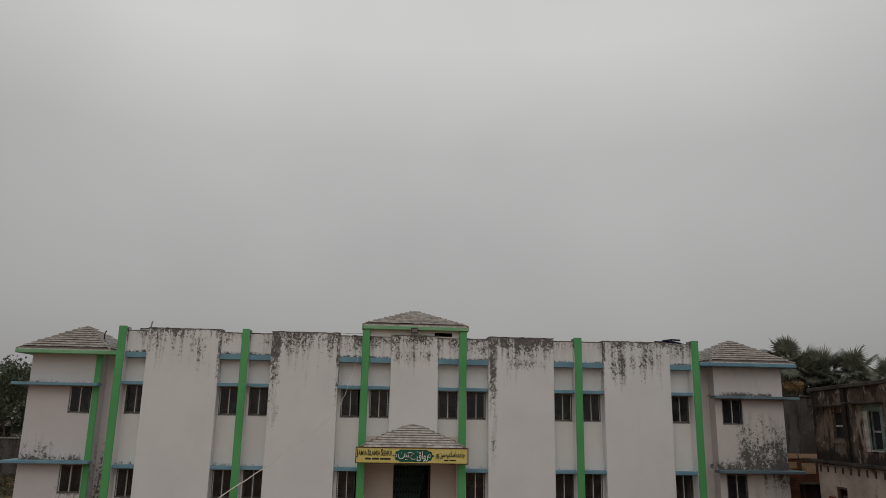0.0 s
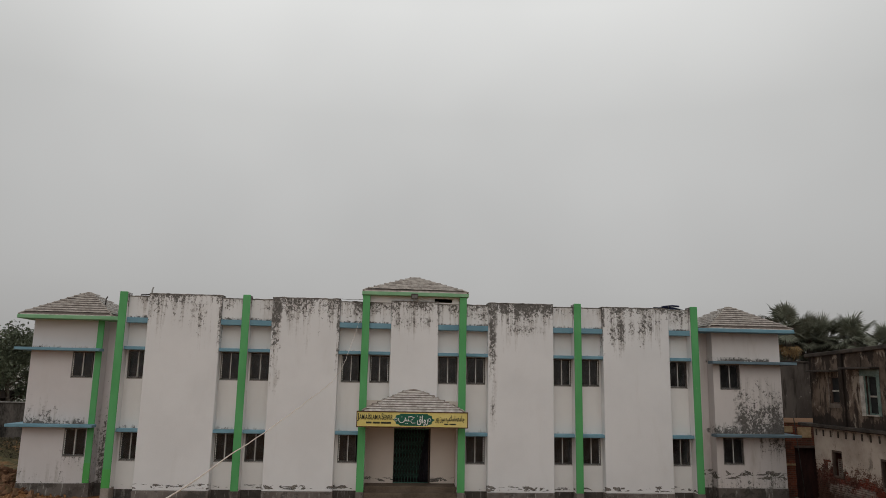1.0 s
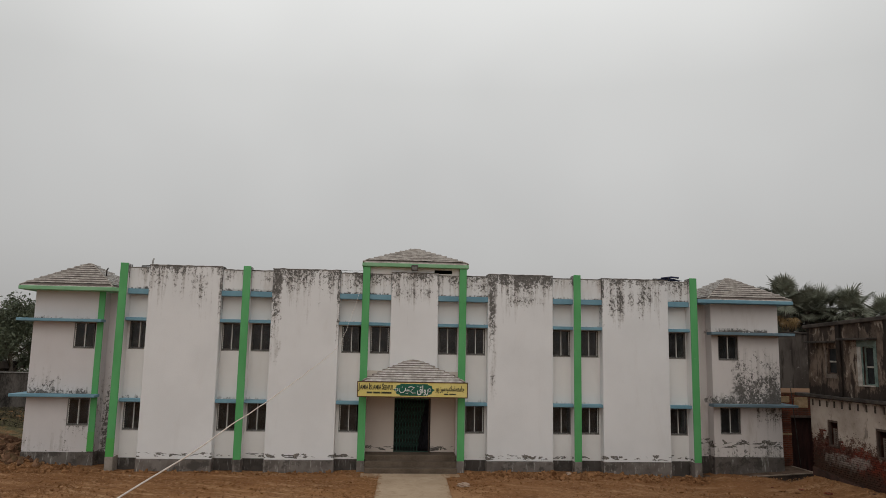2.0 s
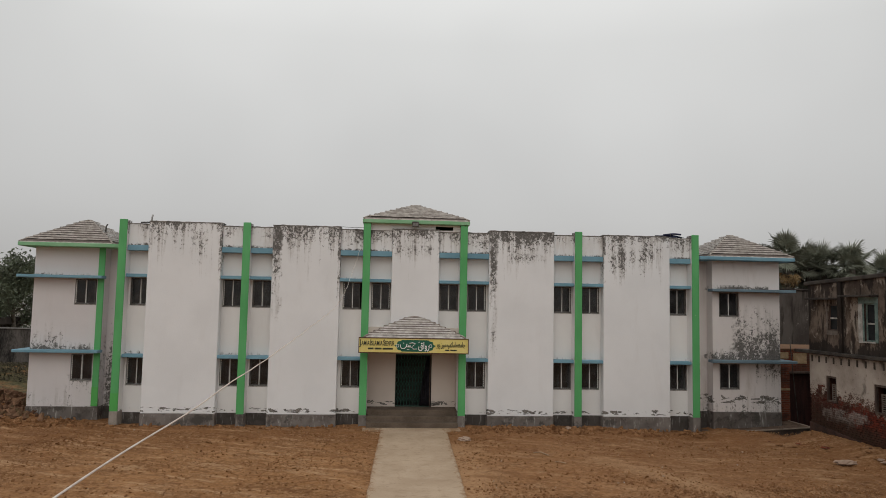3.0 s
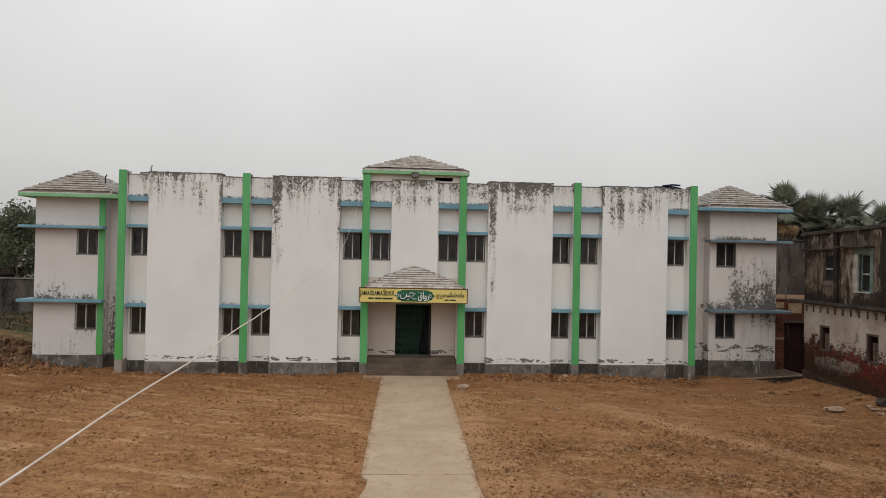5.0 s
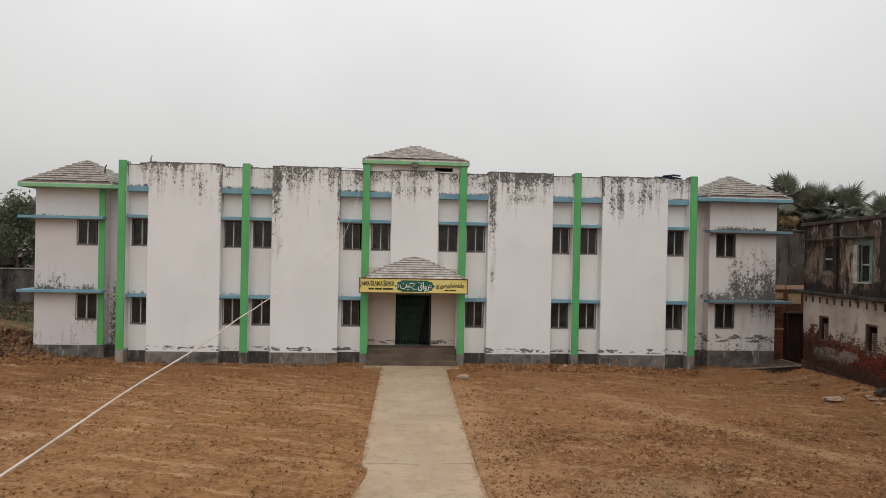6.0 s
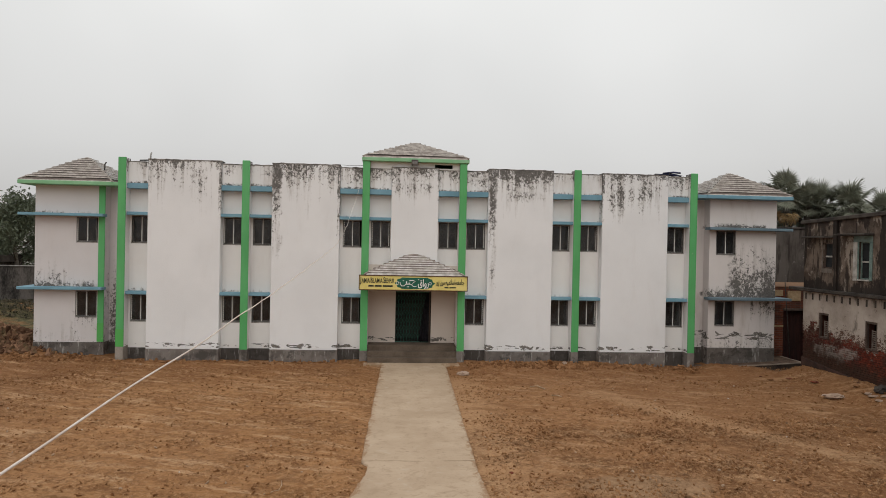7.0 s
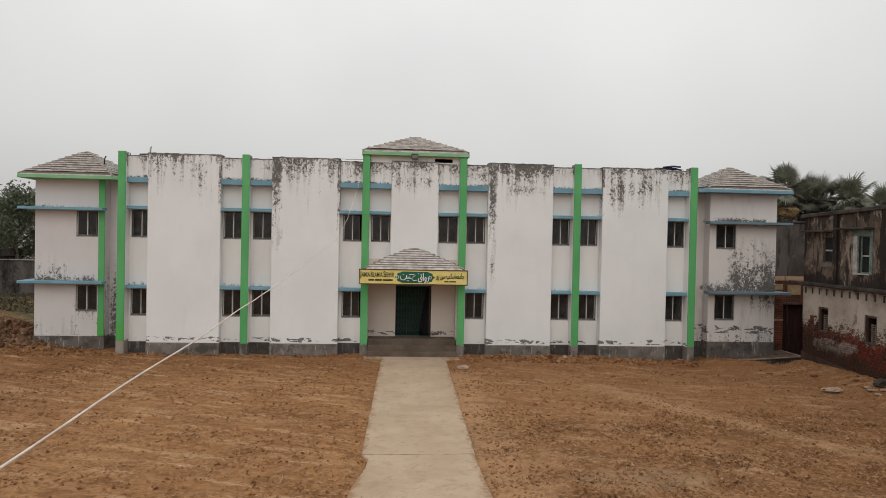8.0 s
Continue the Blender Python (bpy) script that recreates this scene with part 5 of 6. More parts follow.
def build_roof_clutter():
    root = thing("plastic_sheet_bundle", (12.2, 29.75, 8.0), "dark blue plastic sheet bundled on top of the parapet", "plastic sheet")
    b = bmesh.new()
    rows = []
    for i in range(13):
        t = i / 12
        x = 11.5 + 1.25 * t
        rows.append([b.verts.new((x, 29.62 + 0.32 * k / 3, 8.0 + (0.02 if k in (0, 3) else 0.085) + 0.05 * math.sin(3.1 * t + 0.3) + 0.018 * math.sin(9 * t + 2 * k))) for k in range(4)])
    for p, q in zip(rows, rows[1:]):
        for k in range(3):
            b.faces.new((p[k], q[k], q[k + 1], p[k + 1]))
    bmesh.ops.solidify(b, geom=b.faces[:], thickness=0.05)
    part("sheet", b, M_TANK, root)
    part("roll", tube([(11.85, 29.72, 8.13), (12.3, 29.70, 8.19), (12.62, 29.72, 8.17)], 0.04, 8), M_TANK, root)
    part("strap", tube([(12.1, 29.60, 8.05), (12.14, 29.66, 8.2), (12.16, 29.85, 8.17), (12.16, 29.95, 8.04)], 0.014, 6), M_LAMP, root)
    root = thing("vent_pipe", (-9.75, 30.4, 7.1), "bent grey plastic vent pipe on the roof", "pipe")
    part("riser", tube([(-9.72, 30.4, 7.1), (-9.72, 30.4, 8.34), (-9.68, 30.4, 8.46)], 0.035, 8), M_PIPE, root)
    part("elbow", tube([(-10.15, 30.4, 8.12), (-9.75, 30.4, 8.14)], 0.03, 8), M_LAMP, root)


build_roof_clutter()
stub = part("steel_stub", tube([(-11.97, 31.5, 7.72), (-11.96, 31.5, 8.02), (-11.9, 31.5, 8.12)], 0.028, 6), M_LAMP)
tagged(stub, "short bent steel bar standing on the tile roof", "bar")
wire = part("roof_wire", tube([(-1.95 + 1.1 * t, 29.6, 8.10 - 0.03 * math.sin(3.1 * t)) for t in [i / 6 for i in range(7)]], 0.008, 5), M_LAMP)
tagged(wire, "thin dark wire strung along the parapet to the tower pillar", "wire")


def build_cable():
    """A white service cable slung from beside the eye across the yard to the facade."""
    keys = [(-0.9, 4.071), (2.3, 4.178), (5.3, 4.276), (10.3, 4.499), (18.2, 5.016), (24, 6.050), (29.36, 7.200)]
    pts = []
    for i in range(161):
        d = keys[0][0] + (keys[-1][0] - keys[0][0]) * (i / 160) ** 1.5
        k = max(j for j in range(len(keys) - 1) if keys[j][0] <= d + 1e-9)
        k0, k1, k2, k3 = [keys[min(max(q, 0), len(keys) - 1)] for q in (k - 1, k, k + 1, k + 2)]
        h = k2[0] - k1[0]
        t = (d - k1[0]) / h
        m1, m2 = (k2[1] - k0[1]) / (k2[0] - k0[0]), (k3[1] - k1[1]) / (k3[0] - k1[0])
        z = (2 * t**3 - 3 * t**2 + 1) * k1[1] + (t**3 - 2 * t**2 + t) * h * m1 + (-2 * t**3 + 3 * t**2) * k2[1] + (t**3 - t**2) * h * m2
        pts.append((-1.183 + 0.00498 * (d - 2.3) + 0.004 * math.sin(d * 3.1), d, z + 0.004 * math.sin(d * 2.3) + 0.0009 * max(0.0, d - 4) * math.sin(d * 4.7 + math.sin(d * 1.9))))
    ob = part("service_cable", tube(pts, 0.0048, 8), M_CABLE)
    tagged(ob, "white sheathed cable slung over the yard to the building", "cable")


build_cable()

# ---- the old brick house beside the yard ----
OX = 16.5
house = thing("old_brick_house", (19.5, 20, -0.3), "old two-storey brick house, dark plaster above and peeling whitewash below", "house")


def sloped(b):
    """Raise the wall's top towards the street, as its roofline runs."""
    for v in b.verts:
        if v.co.z > 5.85:
            v.co.z += 0.07 + 0.037 * (26.8 - v.co.y)
    return b


def build_old_house():
    up = [(25.0, 25.6, 4.29, 5.25), (23.0, 23.55, 3.98, 5.28), (19.8, 20.4, 4.2, 5.25), (16.6, 17.2, 4.2, 5.25)]
    low = [(25.19, 25.79, 1.65, 2.59), (22.56, 23.17, 1.59, 2.55), (19.6, 20.2, 1.6, 2.55)]
    part("upper_wall", sloped(pierced(12.0, 26.8, 3.5, 5.92, OX, OX + 0.3, up, "y")), M_OLD_UP, house, "dark upper wall streaked with black damp")
    part("lower_wall", pierced(12.0, 26.8, -0.6, 3.38, OX + 0.05, OX + 0.35, low, "y"), M_MORTAR, house)
    base = box(OX - 0.035, OX + 0.05, 12.0, 26.82, -0.6, 0.5, 0.015)
    for v in base.verts:
        if v.co.z > 0.4:
            v.co.z += 0.088 * (v.co.y - 23.8)
    part("plinth", base, M_OLD_BASE, house, "dark cement plinth along the foot")
    part("cornice", box(OX - 0.24, OX + 0.3, 11.8, 27.45, 3.38, 3.5, 0.02), M_COPING, house, "black weathered cornice slab")
    part("roof_coping", sloped(box(OX - 0.1, OX + 0.4, 11.9, 26.95, 5.92, 6.06, 0.02)), M_COPING, house)
    part("end_wall", sloped(box(OX + 0.3, 23.0, 26.5, 26.8, -0.6, 5.92)), M_OLD_UP, house)
    part("near_wall", sloped(box(OX + 0.3, 23.0, 12.0, 12.3, -0.6, 5.92)), M_OLD_UP, house)
    part("far_wall", sloped(box(22.7, 23.0, 12.3, 26.5, -0.6, 5.92)), M_OLD_UP, house)
    part("roof_slab", box(OX + 0.3, 22.7, 12.3, 26.5, 5.7, 5.85), M_COPING, house)
    part("floor_slab", box(OX + 0.35, 22.7, 12.3, 26.5, 3.2, 3.4), M_COPING, house)
    part("pilaster", sloped(box(OX - 0.07, OX, 24.72, 24.95, 3.5, 5.92, 0.015)), M_OLD_UP, house)
    part("pilaster", sloped(box(OX - 0.07, OX, 22.1, 22.3, 3.5, 5.92, 0.015)), M_OLD_UP, house)
    for y0, y1, z in ((25.0, 26.5, 5.42), (22.8, 24.5, 5.5), (19.4, 20.8, 5.45)):
        part("window_hood", box(OX - 0.35, OX, y0, y1, z, z + 0.07, 0.012), M_COPING, house)
    # thin black strips stand in for the dark slots below the cornice
    for i in range(26):
        y = 26.62 - 0.44 * i
        part("rafter_end", box(OX - 0.02, OX + 0.05, y - 0.04, y + 0.04, 3.06, 3.30, 0.006), M_COPING, house)
    # upper windows
    for (y0, y1, z0, z1), mat in zip(up, (M_DARKFRAME, M_TURQ, M_DARKFRAME, M_DARKFRAME)):
        fr = bmesh.new()
        t = 0.045
        for a, b, c, d in ((y0, y0 + t, z0, z1), (y1 - t, y1, z0, z1), (y0 + t, y1 - t, z0, z0 + t), (y0 + t, y1 - t, z1 - t, z1)):
            box(OX + 0.06, OX + 0.14, a, b, c, d, 0.004, fr)
        win = part("window", fr, mat, house)
        zm = z0 + 0.47 * (z1 - z0)
        part("crossbar", box(OX + 0.07, OX + 0.13, y0 + t, y1 - t, zm - 0.03, zm + 0.03, 0.004), M_REVEAL, win)
        part("pane", box(OX + 0.10, OX + 0.106, y0 + t, y1 - t, z0 + t, z1 - t), M_DULL_GLASS, win)
        if mat is M_TURQ:
            sur = bmesh.new()
            for a, b, c, d in ((y0 - 0.15, y0, z0 - 0.03, z1 + 0.22), (y1, y1 + 0.07, z0 - 0.03, z1), (y0, y1 + 0.29, z1, z1 + 0.22)):
                box(OX - 0.025, OX, a, b, c, d, 0.006, sur)
            part("surround", sur, M_TURQ, win, "faded turquoise painted surround")
            part("reveal", box(OX - 0.035, OX, y1 + 0.075, y1 + 0.29, z0 - 0.06, z1 - 0.002, 0.008), M_REVEAL, win, "grimy white plaster strip beside the window")
            part("sill", box(OX - 0.05, OX, y0 - 0.02, y1 + 0.02, z0 - 0.05, z0, 0.006), M_REVEAL, win)
        else:
            trim = bmesh.new()
            for a, b, c, d in ((y0 - 0.12, y0, z0 - 0.16, z1 + 0.03), (y1, y1 + 0.06, z0 - 0.16, z1 + 0.03), (y0, y1, z0 - 0.16, z0)):
                box(OX - 0.018, OX, a, b, c, d, 0.006, trim)
            part("surround", trim, M_SURROUND, win, "bare grey-brown cement surround")
    # lower windows: timber frame, one slatted shutter ajar
    for y0, y1, z0, z1 in low:
        fr = bmesh.new()
        t = 0.06
        for a, b, c, d in ((y0, y0 + t, z0, z1), (y1 - t, y1, z0, z1), (y0 + t, y1 - t, z0, z0 + t), (y0 + t, y1 - t, z1 - t, z1)):
            box(OX + 0.02, OX + 0.12, a, b, c, d, 0.004, fr)
        win = part("window", fr, M_DARKFRAME, house)
        sh = part("shutter", box(OX + 0.02, OX + 0.05, y0 + t, y0 + t + 0.03, z0 + t, z1 - 0.26), M_SHUTTER, win, "pale slatted shutter standing ajar")
        part("stile", box(OX + 0.02, OX + 0.05, y0 + t + 0.19, y0 + t + 0.22, z0 + t, z1 - 0.26), M_SHUTTER, win)
        for k in range(9):
            z = z0 + t + 0.03 + k * (z1 - z0 - t - 0.32) / 8
            part("slat", box(OX + 0.022, OX + 0.045, y0 + t + 0.03, y0 + t + 0.19, z - 0.018, z + 0.018), M_SHUTTER, win)
    # whitewashed plaster with a ragged lower edge
    bm = bmesh.new()
    s = 0.037
    memo = {}

    def keep(y, z):
        if any(h[0] - 0.02 < y < h[1] + 0.02 and h[2] - 0.02 < z < h[3] + 0.02 for h in low):
            return False
        edge = 1.6 + 0.4 * smooth_step(y, 22.0, 26.5) + 0.22 * noise.noise((y * 0.8, 0, 1)) + 0.25 * noise.noise((y * 3.1, z * 3, 5)) + 0.16 * noise.noise((y * 9, z * 9, 2)) + 0.10 * noise.noise((y * 23, z * 23, 2))
        hole = noise.noise((y * 1.7, z * 2.3, 8)) > 0.58 and z < 2.2
        return z > edge and not hole

    def v(i, j, x):
        if (i, j, x) not in memo:
            memo[(i, j, x)] = bm.verts.new((x, 12.0 + i * s, 1.2 + j * s))
        return memo[(i, j, x)]

    ni, nj = int(14.8 / s), int(2.17 / s)
    cell = {(i, j) for i in range(ni) for j in range(nj) if keep(12.0 + (i + 0.5) * s, 1.2 + (j + 0.5) * s)}
    for i, j in cell:
        bm.faces.new((v(i, j, OX), v(i, j + 1, OX), v(i + 1, j + 1, OX), v(i + 1, j, OX)))
        for di, dj, a, b in ((-1, 0, (0, 0), (0, 1)), (1, 0, (1, 1), (1, 0)), (0, -1, (1, 0), (0, 0)), (0, 1, (0, 1), (1, 1))):
            if (i + di, j + dj) not in cell:
                bm.faces.new((v(i + a[0], j + a[1], OX), v(i + b[0], j + b[1], OX), v(i + b[0], j + b[1], OX + 0.05), v(i + a[0], j + a[1], OX + 0.05)))
    part("whitewash_coat", bm, M_OLD_LOW, house, "grimy whitewashed plaster broken off below")
    return low, keep


low_holes, plaster_here = build_old_house()


def build_lane():
    """What closes the gap between the wing and the old house."""
    wall = thing("brick_outbuilding", (18.6, 31.2, -0.4), "red brick outbuilding with cream bands and a dark doorway", "outbuilding")
    part("wall", pierced(17.1, 21.5, -0.6, 3.25, 31.0, 31.25, [(18.15, 19.3, -0.2, 2.2)]), M_FARBRICK, wall)
    part("band", box(17.1, 18.1, 30.97, 31.0, 2.86, 3.14, 0.01), M_CREAM, wall, "cream plaster band")
    part("band", box(18.32, 18.95, 30.97, 31.0, 2.64, 3.1, 0.01), M_CREAM, wall)
    part("band", box(17.1, 18.15, 30.97, 31.0, 1.45, 1.54, 0.01), M_CREAM, wall)
    door = part("door", box(18.17, 19.28, 31.19, 31.23, -0.2, 2.19, 0.006), M_OLD_DOOR, wall, "dark red-brown timber door, closed")
    for k in range(6):
        part("batten", box(18.20 + k * 0.18, 18.35 + k * 0.18, 31.175, 31.19, -0.15, 2.15, 0.004), M_OLD_DOOR, door)
    part("lintel", box(18.13, 19.35, 30.96, 31.0, 2.2, 2.3, 0.01), M_DARKFRAME, wall)
    part("roof_slab", box(17.0, 21.6, 30.97, 35.0, 3.25, 3.31, 0.02), M_RUBBLE, wall)
    part("back_wall", box(17.1, 21.5, 34.8, 35.0, -0.6, 3.25), M_COPING, wall)
    part("side_wall", box(17.1, 17.3, 31.25, 34.8, -0.6, 3.25), M_COPING, wall)
    part("side_wall", box(21.3, 21.5, 31.25, 34.8, -0.6, 3.25), M_COPING, wall)
    part("pole", tube([(18.3, 30.6, -0.3), (18.05, 30.75, 3.5)], 0.02, 8), M_COPING, wall, "thin leaning pole")
    grey = thing("grey_house", (27, 40, 0), "dark grey rendered house behind the lane, streaked with flaking lime", "house")
    part("wall", box(21.6, 34.0, 38.2, 42.4, -0.5, 6.15, 0.03), M_GREYHOUSE, grey)
    part("coping", box(21.5, 34.1, 38.1, 42.5, 6.15, 6.25, 0.02), M_COPING, grey)


build_lane()


def build_left_distance():
    wall = thing("boundary_wall", (-26, 46, 0.3), "long blackened boundary wall with a pale coping", "wall")
    part("wall_body", box(-48, -17.5, 46.0, 46.25, -0.3, 2.99, 0.02), M_YARD, wall)
    part("coping", box(-48, -17.4, 45.92, 46.33, 2.99, 3.06, 0.02), M_COPING_PALE, wall)
    for i in range(10):
        x = -47 + i * 3.2
        part("pier", box(x - 0.17, x + 0.17, 45.9, 46.0, -0.3, 2.95, 0.02), M_YARD, wall)
    shed = thing("low_shed", (-34, 52, 0), "low dark shed roof behind the boundary wall", "shed")
    part("wall", box(-44, -27, 50, 56, -0.3, 3.0), M_YARD, shed)
    part("roof", box(-44.4, -26.6, 49.6, 56.4, 3.0, 3.5, 0.03), M_COPING, shed)
    pale = thing("pale_house", (-43, 78, 0), "pale flat-roofed house beyond the trees", "house")
    holes = [(-45.0 + 2.4 * i, -43.9 + 2.4 * i, z, z + 1.2) for i in range(4) for z in (1.0, 4.2)]
    part("wall", pierced(-49, -36, -0.3, 7.0, 76, 76.25, holes), M_PALEHOUSE, pale)
    part("side_wall", box(-36.25, -36, 76.25, 86, -0.3, 7.0), M_PALEHOUSE, pale)
    part("back_wall", box(-49, -36.25, 85.8, 86, -0.3, 7.0), M_PALEHOUSE, pale)
    part("roof", box(-49.4, -35.6, 75.6, 86.3, 7.0, 7.25, 0.03), M_PALEHOUSE, pale)
    part("ledge", box(-49.3, -35.7, 75.6, 76, 3.5, 3.65, 0.02), M_FARWALL, pale)


build_left_distance()


# ---- trees ----
def fan_leaf(name, mat, radius, blades, droop, seed):
    """One fan leaf: a stalk and pointed blades spread from its end, pleated and drooping at the tips."""
    r = random.Random(seed)
    bm = tube([(0, 0, 0), (0.45 * radius, 0, 0.06), (0.9 * radius, 0, 0.05)], 0.022, 5, 0.6)
    hub = Vector((0.88 * radius, 0, 0.05))
    for k in range(blades):
        a = radians(-118 + 236 * k / (blades - 1))
        ln = radius * (1.0 - 0.22 * abs(a) / 2.1) * r.uniform(0.85, 1.08)
        d = Vector((math.cos(a), math.sin(a), 0))
        side = Vector((-math.sin(a), math.cos(a), 0))
        w = 0.056 * radius
        lift = 0.10 * radius * (1 if k % 2 else -1) * 0.25
        dr = droop * r.uniform(0.7, 1.4)
        p = [hub, hub + d * ln * 0.5 + Vector((0, 0, lift)), hub + d * ln * 0.8 - Vector((0, 0, dr * 0.25 * ln)), hub + d * ln - Vector((0, 0, dr * ln * 0.6))]
        ws = [w * 0.2, w, w * 0.42, 0.003]
        prev = None
        for q, ww in zip(p, ws):
            row = [bm.verts.new(q - side * ww), bm.verts.new(q + Vector((0, 0, -0.02))), bm.verts.new(q + side * ww)]
            if prev:
                bm.faces.new((prev[0], prev[1], row[1], row[0])), bm.faces.new((prev[1], prev[2], row[2], row[1]))
            prev = row
    return mesh_of(name, bm, mat)


LEAVES = [fan_leaf("palm_leaf", M_PALM_HAZY, 1.05, 23, 0.05 + 0.12 * k, k) for k in range(4)]
DRY = fan_leaf("dry_leaf", M_PALM_DRY, 0.75, 13, 0.9, 11)


def build_palm(x, y, z, size, seed, dry=0):
    r = random.Random(seed)
    palm = thing("fan_palm", (x, y, 0), "spiky grey-green fan palm with hanging dry leaves" if dry else "spiky grey-green fan palm behind the old house", "palm tree", "palms behind the old house")
    part("trunk", tube([(x + 0.15 * math.sin(t * 2), y, -0.2 + (z + 0.2) * t) for t in [i / 8 for i in range(9)]], 0.24, 10, 0.75), M_TRUNK, palm)
    n = 30
    for k in range(n):
        up = 86 - 130 * k / n + r.uniform(-14, 14)
        ob = hang("palm_leaf", r.choice(LEAVES), palm, (x, y, z))
        ob.rotation_euler = (radians(r.uniform(-35, 35)), radians(-up), radians(k * 137.5 + r.uniform(-15, 15)))
        s = size * r.uniform(0.82, 1.25)
        ob.scale = (s, s, s)
    for k in range(dry):
        ob = hang("dry_leaf", DRY, palm, (x + 0.15, y - 0.1, z - 1.15))
        ob.rotation_euler = (radians(r.uniform(-50, 50)), radians(r.uniform(5, 62)), radians(k * 360 / dry + r.uniform(-15, 15)))
        s = 0.72 * r.uniform(0.7, 1.0)
        ob.scale = (s, s, s)


build_palm(25.65, 44, 8.5, 0.78, 1, dry=18)
build_palm(26.9, 45.5, 7.85, 0.66, 13)
build_palm(28.0, 45.5, 8.0, 0.82, 2)
build_palm(29.1, 45.5, 7.95, 0.8, 9)
build_palm(30.4, 44.5, 7.85, 0.92, 3)
build_palm(31.9, 46, 7.4, 0.7, 4)
build_palm(33.2, 45, 7.55, 0.8, 5)
build_palm(35.2, 45.5, 7.45, 0.8, 10)
build_palm(28.4, 47, 7.2, 0.8, 7)
build_palm(30.0, 47.5, 7.1, 0.8, 6)
build_palm(26.9, 46.8, 7.0, 0.7, 11)
build_palm(32.6, 47.5, 6.85, 0.8, 8)
build_palm(34.6, 47.5, 6.7, 0.8, 12)


def build_tree(x, y, height, spread, seed, count=9500):
    r = random.Random(seed)
    tree = thing("leafy_tree", (x, y, 0), "dense dark green broad-leaved tree behind the boundary wall", "tree")
    bm = tube([(x, y, -0.2), (x + 0.1, y, height * 0.25), (x - 0.1, y, height * 0.5), (x, y, height * 0.8)], 0.22, 9, 0.35)
    tips = []
    for k in range(14):
        a, z0 = r.uniform(0, 6.28), height * r.uniform(0.28, 0.7)
        reach = spread * r.uniform(0.5, 1.0)
        end = Vector((x + reach * math.cos(a), y + reach * math.sin(a), z0 + r.uniform(0.1, 0.3) * height))
        join(bm, tube([(x, y, z0), tuple(Vector((x, y, z0)).lerp(end, 0.5) + Vector((0, 0, 0.2))), tuple(end)], 0.07, 6, 0.3))
        tips += [end, Vector((x, y, z0)).lerp(end, 0.6)]
    part("trunk", bm, M_TRUNK, tree)
    tips += [Vector((x + r.uniform(-0.4, 0.4) * spread, y + r.uniform(-0.4, 0.4) * spread, height * r.uniform(0.75, 0.95))) for _ in range(6)]
    verts, faces = [], []
    for k in range(count):
        c = r.choice(tips) + Vector((r.gauss(0, 0.38), r.gauss(0, 0.38), r.gauss(0, 0.33)))
        q = Euler((r.uniform(-1, 1), r.uniform(-1, 1), r.uniform(0, 6.28))).to_matrix()
        s = r.uniform(0.07, 0.15)
        n = len(verts)
        verts += [c + q @ Vector(p) for p in ((-s, 0, 0), (0, -s * 0.5, 0.03), (s * 1.2, 0, -0.04), (0, s * 0.5, 0.03))]
        faces.append((n, n + 1, n + 2, n + 3))
    me = bpy.data.meshes.new("crown")
    me.from_pydata(verts, [], faces)
    me.materials.append(M_LEAF_HAZY)
    hang("crown", me, tree)


build_tree(-26.6, 54, 8.1, 2.3, 21)
build_tree(-30.5, 57, 6.2, 2.4, 22)


# ---- loose things in the yard ----
def scatter(name, count, area, size, seed, mat, label, category, crop=None):
    """Many small lumps joined into one object."""
    r = random.Random(seed)
    verts, faces = [], []
    kinds = []
    for k in range(8):
        b = lump(1.0, 40 + k, 0.6, 0 if size[1] < 0.15 else 1, 0.4)
        b.verts.ensure_lookup_table()
        b.verts.index_update()
        kinds.append(([v.co.copy() for v in b.verts], [[v.index for v in f.verts] for f in b.faces]))
        b.free()
    made = 0
    while made < count:
        x, y = r.uniform(area[0], area[1]), r.uniform(area[2], area[3])
        if path_left(y) - 0.05 < x < path_right(y) + 0.05 and r.random() < 0.985:
            continue
        if crop and r.random() > crop(x, y):
            continue
        made += 1
        s = size[0] + (size[1] - size[0]) * r.random() ** 3
        vs, fs = r.choice(kinds)
        m = Euler((r.uniform(-1.2, 1.2), r.uniform(-1.2, 1.2), r.uniform(0, 6.28))).to_matrix() @ Matrix.Diagonal((r.uniform(0.7, 1.5), r.uniform(0.6, 1.1), r.uniform(0.6, 1.1)))
        c = Vector((x, y, max(ground_z(x, y), -0.05) + s * 0.12))
        n = len(verts)
        verts += [c + m @ (v * s) for v in vs]
        faces += [[n + i for i in f] for f in fs]
    me = bpy.data.meshes.new(name)
    me.from_pydata(verts, [], faces)
    me.materials.append(mat)
    return tagged(new(name, me), label, category, kind="stuff")


